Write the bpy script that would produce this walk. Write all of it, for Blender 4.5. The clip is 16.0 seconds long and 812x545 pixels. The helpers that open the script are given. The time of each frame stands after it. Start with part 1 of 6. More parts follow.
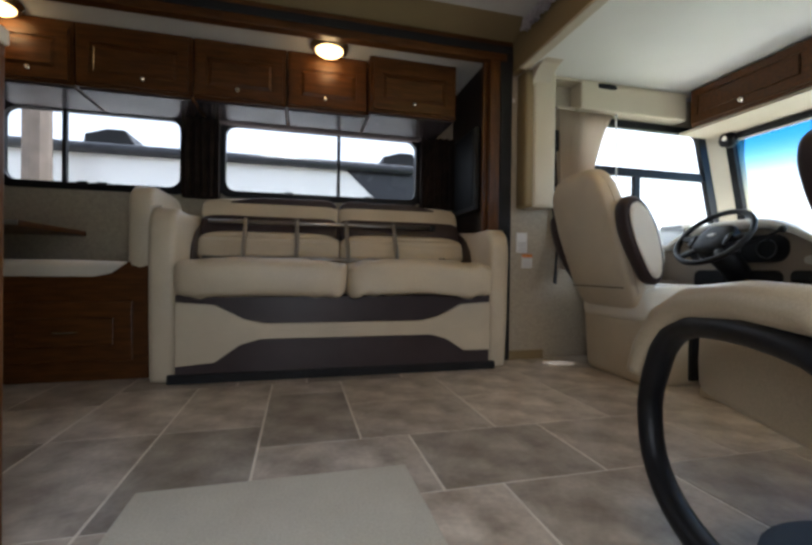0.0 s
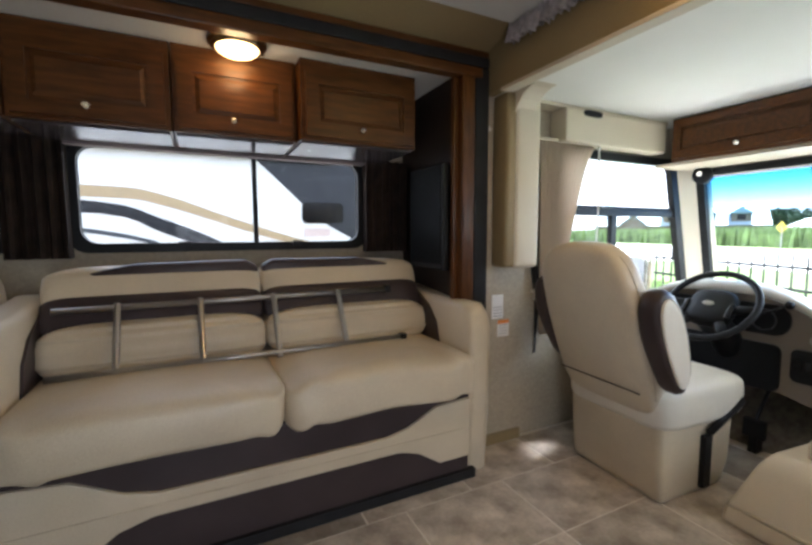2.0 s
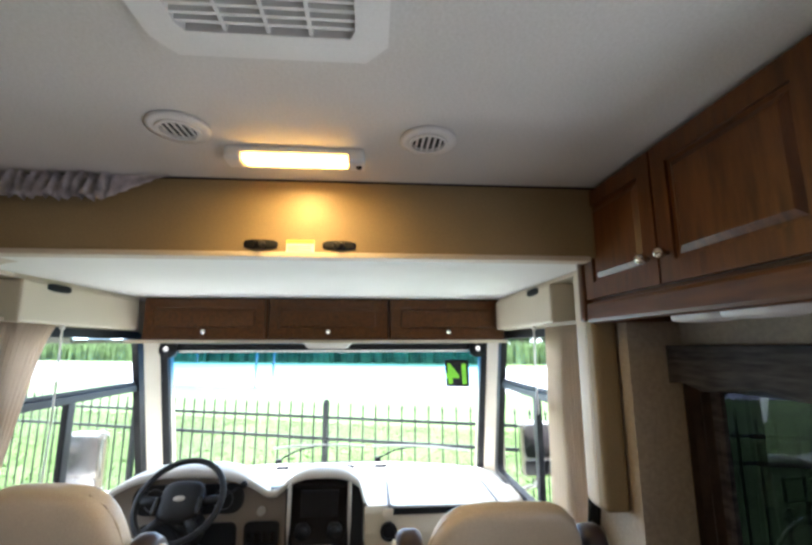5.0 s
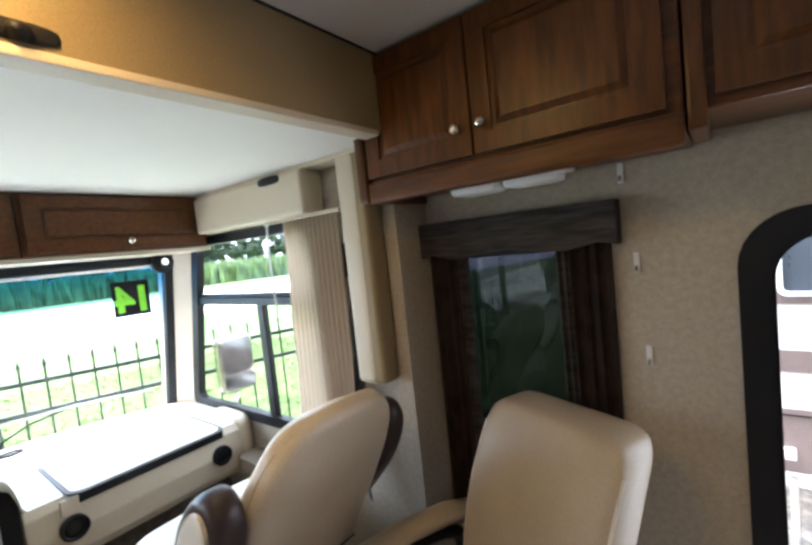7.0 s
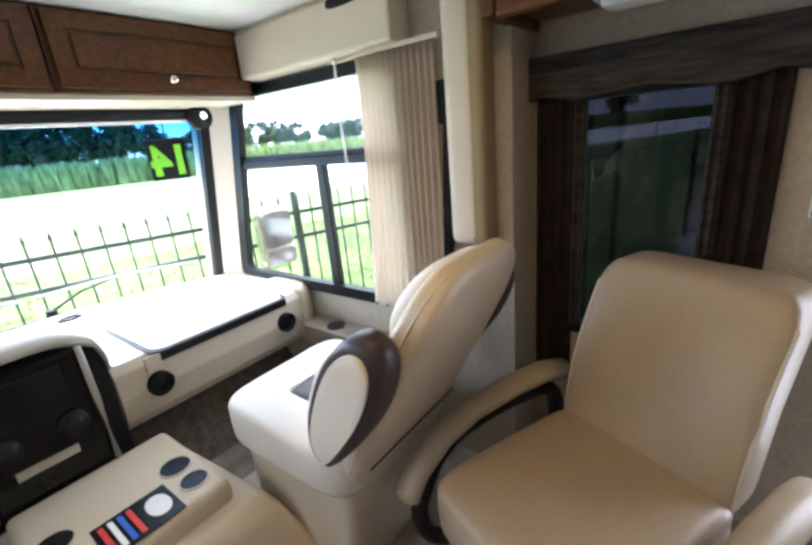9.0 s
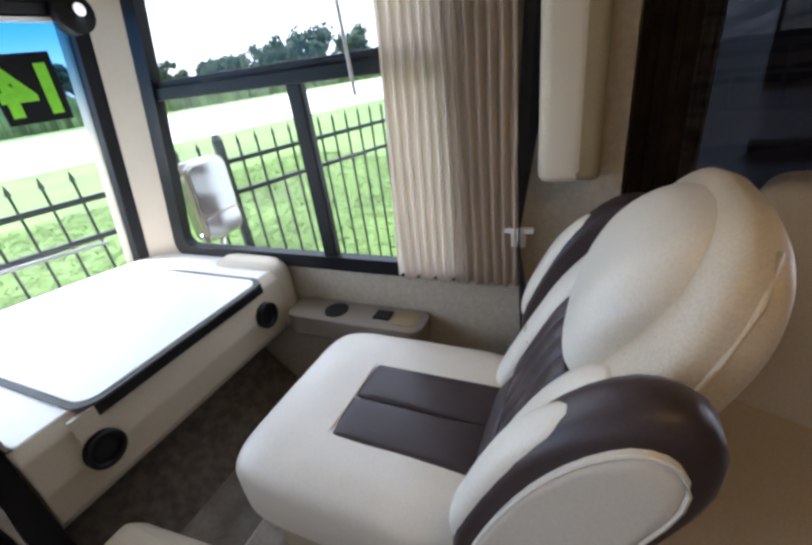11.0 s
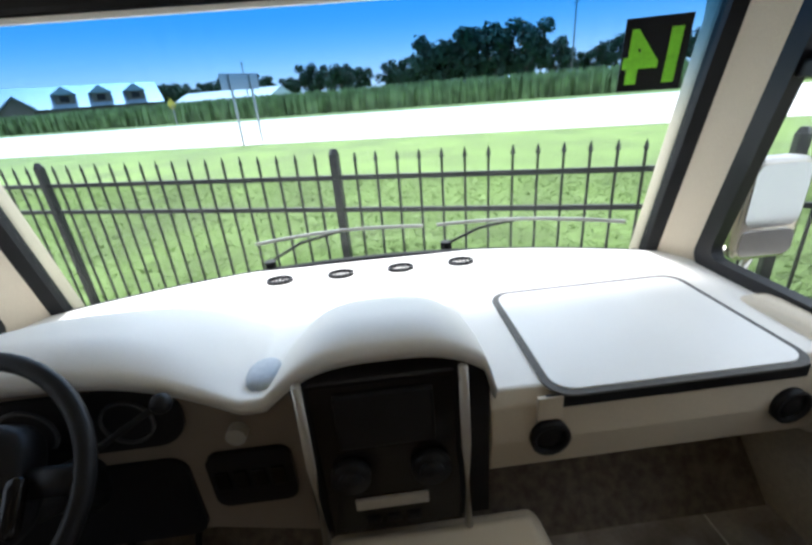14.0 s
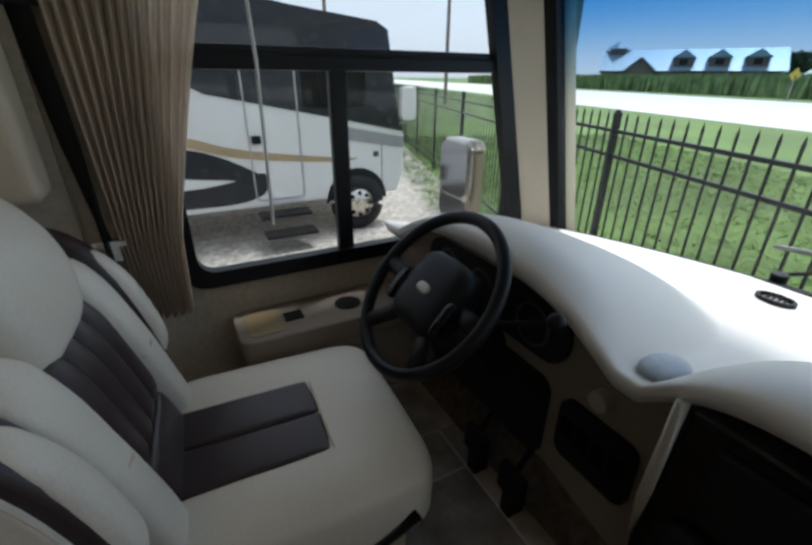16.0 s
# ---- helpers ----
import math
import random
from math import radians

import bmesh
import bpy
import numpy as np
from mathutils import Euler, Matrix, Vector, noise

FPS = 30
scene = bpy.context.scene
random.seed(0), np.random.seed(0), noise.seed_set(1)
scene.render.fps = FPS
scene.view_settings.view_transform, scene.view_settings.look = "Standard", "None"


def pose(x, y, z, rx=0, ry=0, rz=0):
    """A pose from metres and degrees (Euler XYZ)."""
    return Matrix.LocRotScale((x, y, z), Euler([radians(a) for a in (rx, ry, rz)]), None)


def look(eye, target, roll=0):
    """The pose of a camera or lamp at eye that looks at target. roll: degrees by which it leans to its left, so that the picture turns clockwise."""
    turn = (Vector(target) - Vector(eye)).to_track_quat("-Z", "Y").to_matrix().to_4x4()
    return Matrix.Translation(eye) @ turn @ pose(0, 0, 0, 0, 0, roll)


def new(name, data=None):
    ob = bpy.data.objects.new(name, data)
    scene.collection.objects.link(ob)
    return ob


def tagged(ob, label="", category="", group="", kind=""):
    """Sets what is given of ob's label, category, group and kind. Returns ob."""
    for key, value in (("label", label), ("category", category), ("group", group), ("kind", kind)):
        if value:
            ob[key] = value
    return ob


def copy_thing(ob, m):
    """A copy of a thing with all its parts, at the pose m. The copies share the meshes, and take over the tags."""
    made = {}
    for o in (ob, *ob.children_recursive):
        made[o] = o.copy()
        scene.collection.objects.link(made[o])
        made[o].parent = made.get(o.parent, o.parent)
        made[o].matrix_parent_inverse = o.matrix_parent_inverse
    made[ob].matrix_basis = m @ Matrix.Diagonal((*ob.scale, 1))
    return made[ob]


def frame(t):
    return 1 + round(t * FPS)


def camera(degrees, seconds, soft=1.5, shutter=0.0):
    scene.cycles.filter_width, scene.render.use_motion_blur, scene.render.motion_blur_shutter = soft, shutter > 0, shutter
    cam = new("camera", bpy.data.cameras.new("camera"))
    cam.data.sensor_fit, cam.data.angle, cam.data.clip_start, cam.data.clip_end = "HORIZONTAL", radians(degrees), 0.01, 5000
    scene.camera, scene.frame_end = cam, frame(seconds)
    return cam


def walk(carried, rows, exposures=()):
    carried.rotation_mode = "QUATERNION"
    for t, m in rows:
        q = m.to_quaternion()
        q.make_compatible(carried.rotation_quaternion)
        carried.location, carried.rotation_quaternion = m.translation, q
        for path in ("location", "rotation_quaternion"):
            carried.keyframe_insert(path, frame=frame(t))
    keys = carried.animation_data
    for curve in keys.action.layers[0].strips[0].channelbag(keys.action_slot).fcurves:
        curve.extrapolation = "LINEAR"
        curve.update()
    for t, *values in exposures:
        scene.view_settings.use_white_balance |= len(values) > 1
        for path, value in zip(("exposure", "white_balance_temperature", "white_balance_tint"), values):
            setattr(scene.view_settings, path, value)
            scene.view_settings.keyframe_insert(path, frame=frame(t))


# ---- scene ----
cam = camera(88.2, 16.0, 3.0)
PATH = [
    (0, (0.424, 0.768, 0.58), (0.918, 2.706, 0.566), 0.7),
    (0.5, (0.493, 0.955, 0.732), (1.112, 2.857, 0.719), -0.1),
    (1, (0.46, 1.186, 0.826), (1.342, 2.981, 0.815), -0.2),
    (1.5, (0.428, 1.359, 0.959), (1.205, 3.197, 0.819), 0.4),
    (2, (0.411, 1.47, 1.158), (1.293, 3.255, 0.973), -0.2),
    (2.5, (0.45, 1.584, 1.242), (1.562, 3.242, 1.113), -2.4),
    (3, (0.479, 1.689, 1.449), (1.89, 3.106, 1.461), 2.9),
    (3.5, (0.435, 1.697, 1.531), (2.183, 2.653, 1.704), 0.9),
    (4, (0.393, 1.713, 1.542), (2.285, 2.287, 1.845), 1.5),
    (4.5, (0.382, 1.721, 1.553), (2.333, 1.927, 1.945), 1.0),
    (5, (0.394, 1.719, 1.555), (2.359, 1.571, 1.898), -0.1),
    (7.5, (0.988, 2.085, 1.453), (2.019, 0.394, 1.172), -5.2),
    (8, (1.036, 2.106, 1.418), (2.068, 0.465, 0.927), -4.2),
    (8.5, (1.127, 2.174, 1.383), (2.329, 0.681, 0.814), -4.6),
    (11, (1.89, 1.956, 1.291), (2.697, 0.365, 0.386), -7.9),
    (11.5, (1.92, 1.956, 1.285), (2.696, 0.397, 0.3), -7.3),
    (12, (1.961, 1.969, 1.295), (2.957, 0.527, 0.33), -6.9),
    (12.5, (2.015, 1.946, 1.304), (3.283, 0.719, 0.362), -7.3),
    (13, (2.083, 1.852, 1.304), (3.698, 0.991, 0.497), -3.4),
    (13.5, (2.162, 1.899, 1.289), (3.922, 1.432, 0.462), -3.8),
    (14, (2.223, 1.979, 1.313), (4.052, 1.868, 0.511), -4.7),
    (14.5, (2.25, 2.029, 1.307), (4.059, 2.35, 0.518), -4.6),
    (15, (2.325, 2.008, 1.284), (3.93, 2.958, 0.562), -0.8),
    (15.5, (2.331, 1.961, 1.264), (3.48, 3.42, 0.522), 0.0),
    (16, (2.289, 1.931, 1.249), (3.138, 3.531, 0.402), 0.5),
]
walk_exposure = [(0.0, 1.2, 5900, 10), (0.5, 1.5, 5900, 10), (1.0, 1.6, 5900, 10), (2.5, 1.9, 5700, 12), (3.5, 1.9, 5600, 13), (5.0, 1.9, 5600, 13), (8.7, 2.15, 5600, 14), (11.0, 1.1, 5600, 17), (12.5, 1.15, 5600, 18), (13.5, 0.8, 5800, 13), (14.0, 0.5, 5850, 12), (14.5, 0.3, 5850, 12), (15.5, -0.25, 5800, 11), (16.0, -0.45, 5800, 11)]
walk(cam, [(t, look(eye, target, roll)) for t, eye, target, roll in PATH], walk_exposure)

# ---------------------------------------------------------------- world and sun
world = bpy.data.worlds.new("sky")
scene.world = world
world.use_nodes = True
wn = world.node_tree.nodes
sky = wn.new("ShaderNodeTexSky")
sky.sky_type = "NISHITA"
sky.sun_disc = False
sky.sun_elevation, sky.sun_rotation = radians(64), radians(75)
sky.air_density, sky.dust_density, sky.ozone_density = 1.0, 4.0, 1.0
whiten = wn.new("ShaderNodeMixRGB")
whiten.inputs[0].default_value = 0.6
whiten.inputs[2].default_value = (11.0, 11.4, 12.0, 1)
world.node_tree.links.new(sky.outputs[0], whiten.inputs[1])
world.node_tree.links.new(whiten.outputs[0], wn["Background"].inputs[0])
wn["Background"].inputs[1].default_value = 0.15

sun_data = bpy.data.lights.new("sun", "SUN")
sun_data.energy, sun_data.angle, sun_data.color = 5.0, radians(12), (1.0, 0.96, 0.9)
sun = new("sun", sun_data)
sun.matrix_world = look((0, 0, 0), (-0.45, -0.12, -1.0))


def area(name, eye, target, w, h, watts, color=(1, 1, 1)):
    d = bpy.data.lights.new(name, "AREA")
    d.shape, d.size, d.size_y, d.energy, d.color = "RECTANGLE", w, h, watts, color
    ob = new(name, d)
    ob.matrix_world = look(eye, target)
    return ob


# daylight that comes in at the openings
area("windshield_daylight", (4.02, 2.05, 1.25), (2.6, 2.05, 0.9), 2.0, 0.8, 7.0, (0.95, 0.98, 1.0))
area("passenger_window_daylight", (2.85, 0.74, 1.2), (2.6, 2.2, 0.7), 0.9, 0.8, 1.2, (0.97, 0.99, 1.0))
area("driver_window_daylight", (2.85, 3.35, 1.2), (2.6, 2.0, 0.7), 0.9, 0.8, 0.6, (0.97, 0.99, 1.0))
area("slide_window_daylight", (0.6, 3.98, 1.36), (0.6, 2.0, 0.6), 1.3, 0.42, 0.3, (0.97, 0.99, 1.0))
area("dinette_window_daylight", (-0.85, 3.98, 1.36), (-0.8, 2.0, 0.6), 0.9, 0.42, 0.12, (0.97, 0.99, 1.0))
area("doorway_daylight", (0.46, 0.53, 0.7), (0.6, 2.4, 0.5), 0.55, 1.3, 3.2, (0.98, 0.99, 1.0))


# ---------------------------------------------------------------- materials
def mat(name, base, rough=0.6, metal=0.0, vary=0.12, scale=6.0, fine=80.0, bump=0.15, coat=0.0, obj_random=0.0, stretch=None, second=None, spec=0.5):
    m = bpy.data.materials.new(name)
    m.use_nodes = True
    nt = m.node_tree
    n, l = nt.nodes, nt.links
    b = n["Principled BSDF"]
    tc = n.new("ShaderNodeTexCoord")
    mp = n.new("ShaderNodeMapping")
    l.new(tc.outputs["Object"], mp.inputs[0])
    if stretch:
        mp.inputs["Scale"].default_value = stretch
    big = n.new("ShaderNodeTexNoise")
    big.inputs["Scale"].default_value, big.inputs["Detail"].default_value = scale, 6
    l.new(mp.outputs[0], big.inputs["Vector"])
    small = n.new("ShaderNodeTexNoise")
    small.inputs["Scale"].default_value, small.inputs["Detail"].default_value = fine, 3
    l.new(mp.outputs[0], small.inputs["Vector"])
    ramp = n.new("ShaderNodeValToRGB")
    dark = tuple(c * (1 - vary) for c in base)
    light = second if second else tuple(min(1, c * (1 + vary)) for c in base)
    ramp.color_ramp.elements[0].position, ramp.color_ramp.elements[1].position = 0.32, 0.68
    ramp.color_ramp.elements[0].color, ramp.color_ramp.elements[1].color = (*dark, 1), (*light, 1)
    l.new(big.outputs[0], ramp.inputs[0])
    mix = n.new("ShaderNodeMixRGB")
    mix.blend_type, mix.inputs[0].default_value = "OVERLAY", 0.25
    l.new(ramp.outputs[0], mix.inputs[1])
    l.new(small.outputs[0], mix.inputs[2])
    last = mix.outputs[0]
    if obj_random:
        oi = n.new("ShaderNodeObjectInfo")
        mr = n.new("ShaderNodeMapRange")
        mr.inputs[3].default_value, mr.inputs[4].default_value = 1 - obj_random, 1 + obj_random
        l.new(oi.outputs["Random"], mr.inputs[0])
        mu = n.new("ShaderNodeMixRGB")
        mu.blend_type, mu.inputs[0].default_value = "MULTIPLY", 1.0
        l.new(last, mu.inputs[1])
        l.new(mr.outputs[0], mu.inputs[2])
        last = mu.outputs[0]
    l.new(last, b.inputs["Base Color"])
    rr = n.new("ShaderNodeMapRange")
    rr.inputs[3].default_value, rr.inputs[4].default_value = max(0.03, rough - 0.1), min(1, rough + 0.1)
    l.new(big.outputs[0], rr.inputs[0])
    l.new(rr.outputs[0], b.inputs["Roughness"])
    b.inputs["Metallic"].default_value = metal
    b.inputs["Specular IOR Level"].default_value = spec
    b.inputs["Coat Weight"].default_value = coat
    if bump:
        bp = n.new("ShaderNodeBump")
        bp.inputs["Strength"].default_value, bp.inputs["Distance"].default_value = bump, 0.004
        l.new(small.outputs[0], bp.inputs["Height"])
        l.new(bp.outputs[0], b.inputs["Normal"])
    return m


def glow(name, color, strength):
    m = bpy.data.materials.new(name)
    m.use_nodes = True
    b = m.node_tree.nodes["Principled BSDF"]
    b.inputs["Base Color"].default_value = (*color, 1)
    b.inputs["Emission Color"].default_value = (*color, 1)
    b.inputs["Emission Strength"].default_value = strength
    return m


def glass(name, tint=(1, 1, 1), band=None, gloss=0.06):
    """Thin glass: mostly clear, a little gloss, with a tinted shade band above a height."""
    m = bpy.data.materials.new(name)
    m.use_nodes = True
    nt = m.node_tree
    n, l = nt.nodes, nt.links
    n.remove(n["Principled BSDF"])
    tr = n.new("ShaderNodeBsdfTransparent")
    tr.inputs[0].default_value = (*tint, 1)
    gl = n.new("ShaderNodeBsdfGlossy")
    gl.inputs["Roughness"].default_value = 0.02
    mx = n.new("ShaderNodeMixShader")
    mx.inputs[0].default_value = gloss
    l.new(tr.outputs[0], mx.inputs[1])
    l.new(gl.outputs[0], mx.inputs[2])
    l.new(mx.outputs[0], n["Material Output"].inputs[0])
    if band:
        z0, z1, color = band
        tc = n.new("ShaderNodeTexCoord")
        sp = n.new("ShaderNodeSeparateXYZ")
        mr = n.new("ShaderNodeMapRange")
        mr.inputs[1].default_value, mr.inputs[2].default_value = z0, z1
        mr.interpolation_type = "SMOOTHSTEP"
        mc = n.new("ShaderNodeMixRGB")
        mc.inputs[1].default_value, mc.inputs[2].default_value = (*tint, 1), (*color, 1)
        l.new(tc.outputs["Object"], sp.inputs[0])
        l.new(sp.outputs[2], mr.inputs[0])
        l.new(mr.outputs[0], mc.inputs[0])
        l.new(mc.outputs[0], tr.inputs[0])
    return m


def cloth(name, base, share):
    """A thin fabric that lets some light through."""
    m = mat(name, base, 0.85, vary=0.06, scale=5, fine=240, bump=0.2)
    nt = m.node_tree
    tl = nt.nodes.new("ShaderNodeBsdfTranslucent")
    tl.inputs[0].default_value = (*base, 1)
    mx = nt.nodes.new("ShaderNodeMixShader")
    mx.inputs[0].default_value = share
    nt.links.new(nt.nodes["Principled BSDF"].outputs[0], mx.inputs[1])
    nt.links.new(tl.outputs[0], mx.inputs[2])
    nt.links.new(mx.outputs[0], nt.nodes["Material Output"].inputs[0])
    return m


CREAM = mat("cream leather", (0.56, 0.475, 0.345), 0.40, vary=0.08, scale=4, fine=260, bump=0.12)
TAN = mat("tan leather", (0.43, 0.35, 0.235), 0.38, vary=0.07, scale=4, fine=260, bump=0.12)
PALE = mat("pale cream leather", (0.70, 0.65, 0.55), 0.38, vary=0.05, scale=4, fine=260, bump=0.1)
BROWN = mat("dark brown leather", (0.045, 0.032, 0.032), 0.36, vary=0.15, scale=5, fine=260, bump=0.12, spec=0.3)
PLASTIC = mat("tan moulded plastic", (0.56, 0.485, 0.365), 0.5, vary=0.04, scale=3, fine=400, bump=0.1)
DASHTOP = mat("pale dash plastic", (0.76, 0.73, 0.67), 0.44, vary=0.03, scale=3, fine=420, bump=0.14)
HATCH = mat("white hatch plastic", (0.82, 0.80, 0.75), 0.45, vary=0.03, scale=3, fine=400, bump=0.08)
BLACK = mat("black plastic", (0.009, 0.009, 0.010), 0.42, vary=0.2, scale=8, fine=300, bump=0.1, spec=0.22)
GLOSS = mat("glossy black plastic", (0.006, 0.005, 0.005), 0.15, vary=0.1, scale=8, fine=300, bump=0.0, spec=0.28)
SCREEN = mat("dark screen glass", (0.004, 0.004, 0.004), 0.5, vary=0.1, bump=0.0, spec=0.06)
RUBBER = mat("black rubber", (0.016, 0.016, 0.017), 0.65, vary=0.2, scale=10, fine=200, spec=0.22)
WOOD = mat("cherry wood", (0.082, 0.029, 0.0065), 0.34, vary=0.34, scale=6, fine=90, bump=0.06, stretch=(1.2, 9, 9), coat=0.03, spec=0.3)
WOODV = mat("cherry wood upright grain", (0.082, 0.029, 0.0065), 0.34, vary=0.34, scale=6, fine=90, bump=0.06, stretch=(9, 9, 1.2), coat=0.03, spec=0.3)
WALLP = mat("beige wall covering", (0.41, 0.355, 0.27), 0.8, vary=0.1, scale=55, fine=240, bump=0.25)
HEADER = mat("tan padded vinyl", (0.25, 0.185, 0.09), 0.6, vary=0.05, scale=6, fine=220, bump=0.12)
CEIL = mat("white ceiling vinyl", (0.62, 0.61, 0.58), 0.75, vary=0.03, scale=3, fine=160, bump=0.12)
CABCEIL = mat("white cab ceiling fabric", (0.80, 0.79, 0.74), 0.8, vary=0.02, scale=3, fine=300, bump=0.1)
CURTAIN = cloth("cream pleated fabric", (0.80, 0.71, 0.60), 0.55)
DRAPE = mat("dark brown drape", (0.022, 0.014, 0.010), 0.95, vary=0.4, scale=18, fine=200, bump=0.3, spec=0.22)
ZEBRA = mat("dark patterned valance", (0.018, 0.015, 0.013), 0.55, vary=0.5, scale=3, fine=200, bump=0.2, stretch=(3, 3, 22), second=(0.06, 0.05, 0.045), spec=0.22)
CHROME = mat("brushed nickel", (0.62, 0.58, 0.52), 0.25, 1.0, vary=0.05, fine=300, bump=0.03)
ALU = mat("grey aluminium", (0.42, 0.41, 0.40), 0.38, 1.0, vary=0.05, fine=300, bump=0.04)
SILVER = mat("silver grey plastic", (0.42, 0.39, 0.34), 0.3, 0.3, vary=0.05, fine=300, bump=0.03)
WHITEP = mat("white plastic", (0.74, 0.73, 0.70), 0.4, vary=0.03, fine=300, bump=0.04)
TILE = mat("stone look vinyl tile", (0.31, 0.25, 0.195), 0.36, vary=0.28, scale=7, fine=60, bump=0.2, obj_random=0.32, second=(0.55, 0.49, 0.42))
GROUT = mat("pale grout", (0.72, 0.67, 0.60), 0.7, vary=0.1, scale=12, fine=120)
MAT_RUG = mat("cream ribbed mat", (0.55, 0.53, 0.46), 0.85, vary=0.05, scale=8, fine=170, bump=0.4)
CARPET = mat("grey brown carpet", (0.17, 0.145, 0.12), 0.95, vary=0.3, scale=30, fine=220, bump=0.6, spec=0.22)
PAPER = mat("paper label", (0.78, 0.78, 0.77), 0.7, vary=0.02, fine=100, bump=0.0)
ORANGE = mat("orange print", (0.7, 0.22, 0.04), 0.7, vary=0.05, bump=0.0)
YELLOW = mat("yellow label", (0.75, 0.55, 0.08), 0.7, vary=0.05, bump=0.0)
GREYINK = mat("grey print", (0.25, 0.25, 0.26), 0.7, vary=0.05, bump=0.0)
REDINK = mat("red print", (0.6, 0.04, 0.03), 0.6, vary=0.05, bump=0.0)
BLUEINK = mat("blue print", (0.03, 0.12, 0.5), 0.6, vary=0.05, bump=0.0)
GREEN = mat("bright green film", (0.22, 0.62, 0.02), 0.5, vary=0.12, scale=14, bump=0.0)
LAMPGLOW = glow("warm lit diffuser", (1.0, 0.50, 0.08), 4.5)
DOMEGLOW = glow("warm frosted dome", (1.0, 0.60, 0.22), 2.6)
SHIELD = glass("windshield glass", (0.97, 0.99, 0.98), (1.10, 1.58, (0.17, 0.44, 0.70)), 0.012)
PANE = glass("clear window glass", (0.93, 0.95, 0.94), None, 0.012)
SLIDEPANE = glass("grey tinted glass", (0.74, 0.75, 0.76), None, 0.012)
DARKPANE = glass("dark tinted glass", (0.085, 0.09, 0.105), None, 0.03)
MIRROR = mat("mirror glass", (0.5, 0.51, 0.53), 0.05, 1.0, vary=0.0, bump=0.0)
GRASS = mat("mown grass ground", (0.125, 0.195, 0.05), 0.9, vary=0.25, scale=0.5, fine=30, bump=0.5)
GRAVEL = mat("limestone gravel", (0.40, 0.36, 0.31), 0.95, vary=0.4, scale=14, fine=60, bump=1.0)
ROAD = mat("pale concrete road", (0.62, 0.61, 0.59), 0.9, vary=0.06, scale=0.4, fine=20)
CANE = mat("tall crop leaves", (0.19, 0.26, 0.10), 0.8, vary=0.4, scale=0.8, fine=12, bump=0.0)
LEAF = mat("tree leaves", (0.035, 0.06, 0.025), 0.8, vary=0.4, scale=0.5, fine=10, bump=0.0)
BARK = mat("tree bark", (0.10, 0.075, 0.05), 0.9, vary=0.3)
IRON = mat("black painted iron", (0.02, 0.022, 0.024), 0.45, 0.3, vary=0.2, fine=120)
RVWHITE = mat("white gelcoat", (0.78, 0.78, 0.77), 0.25, vary=0.03, scale=1.0, fine=20, bump=0.0, coat=0.3)
RVTAN = mat("tan swoosh paint", (0.42, 0.32, 0.19), 0.3, vary=0.05, bump=0.0)
RVDARK = mat("black swoosh paint", (0.028, 0.03, 0.036), 0.25, vary=0.1, bump=0.0, spec=0.3)
RVGREY = mat("dark grey blue paint", (0.055, 0.065, 0.08), 0.3, vary=0.05, bump=0.0)
RVBROWN = mat("brown trailer paint", (0.16, 0.12, 0.11), 0.4, vary=0.05, bump=0.0)
ROOFMETAL = mat("pale metal roof", (0.25, 0.31, 0.36), 0.5, 0.3, vary=0.1, scale=1)
CEDAR = mat("weathered timber wall", (0.14, 0.11, 0.09), 0.8, vary=0.3, scale=2, fine=20)
# darker copy of the tan plastic, with the shade put into its colour
SHADED_TAN = mat("tan moulded plastic darkened for shade", (0.23, 0.19, 0.15), 0.55, vary=0.05, scale=3, fine=400, bump=0.1, spec=0.3)
ENDWALL = mat("dark panelled end wall", (0.030, 0.021, 0.016), 0.5, vary=0.3, scale=6, fine=120, stretch=(8, 8, 1.2), spec=0.25)
POLE = mat("grey timber pole", (0.20, 0.16, 0.13), 0.9, vary=0.2)


# ---------------------------------------------------------------- mesh helpers
def link(bm, name, material, smooth=False):
    me = bpy.data.meshes.new(name)
    bmesh.ops.recalc_face_normals(bm, faces=bm.faces)
    bm.to_mesh(me)
    bm.free()
    me.materials.append(material)
    if smooth:
        for p in me.polygons:
            p.use_smooth = True
    return new(name, me)


def part(name, bm, material, parent, label="", smooth=False):
    ob = link(bm, name, material, smooth)
    ob.parent = parent
    if label:
        ob["label"] = label
    return ob


def thing(name, at, label, category, group="", turn=0.0):
    e = new(name)
    e.empty_display_size = 0.05
    e.matrix_world = pose(*at, 0, 0, turn)
    return tagged(e, label, category, group)


def struct(name, bm, material, label, category, smooth=False):
    return tagged(link(bm, name, material, smooth), label, category, kind="structure")


def box(bm, x0, x1, y0, y1, z0, z1, r=0.0, seg=2):
    geo = bmesh.ops.create_cube(bm, size=1.0)
    vs = geo["verts"]
    for v in vs:
        v.co = Vector(((x0 + x1) / 2 + v.co.x * (x1 - x0), (y0 + y1) / 2 + v.co.y * (y1 - y0), (z0 + z1) / 2 + v.co.z * (z1 - z0)))
    if r > 0:
        es = list({e for v in vs for e in v.link_edges})
        bmesh.ops.bevel(bm, geom=es, offset=r, segments=seg, affect="EDGES", profile=0.6)
    return bm


def B(x0, x1, y0, y1, z0, z1, r=0.0, seg=2):
    return box(bmesh.new(), x0, x1, y0, y1, z0, z1, r, seg)


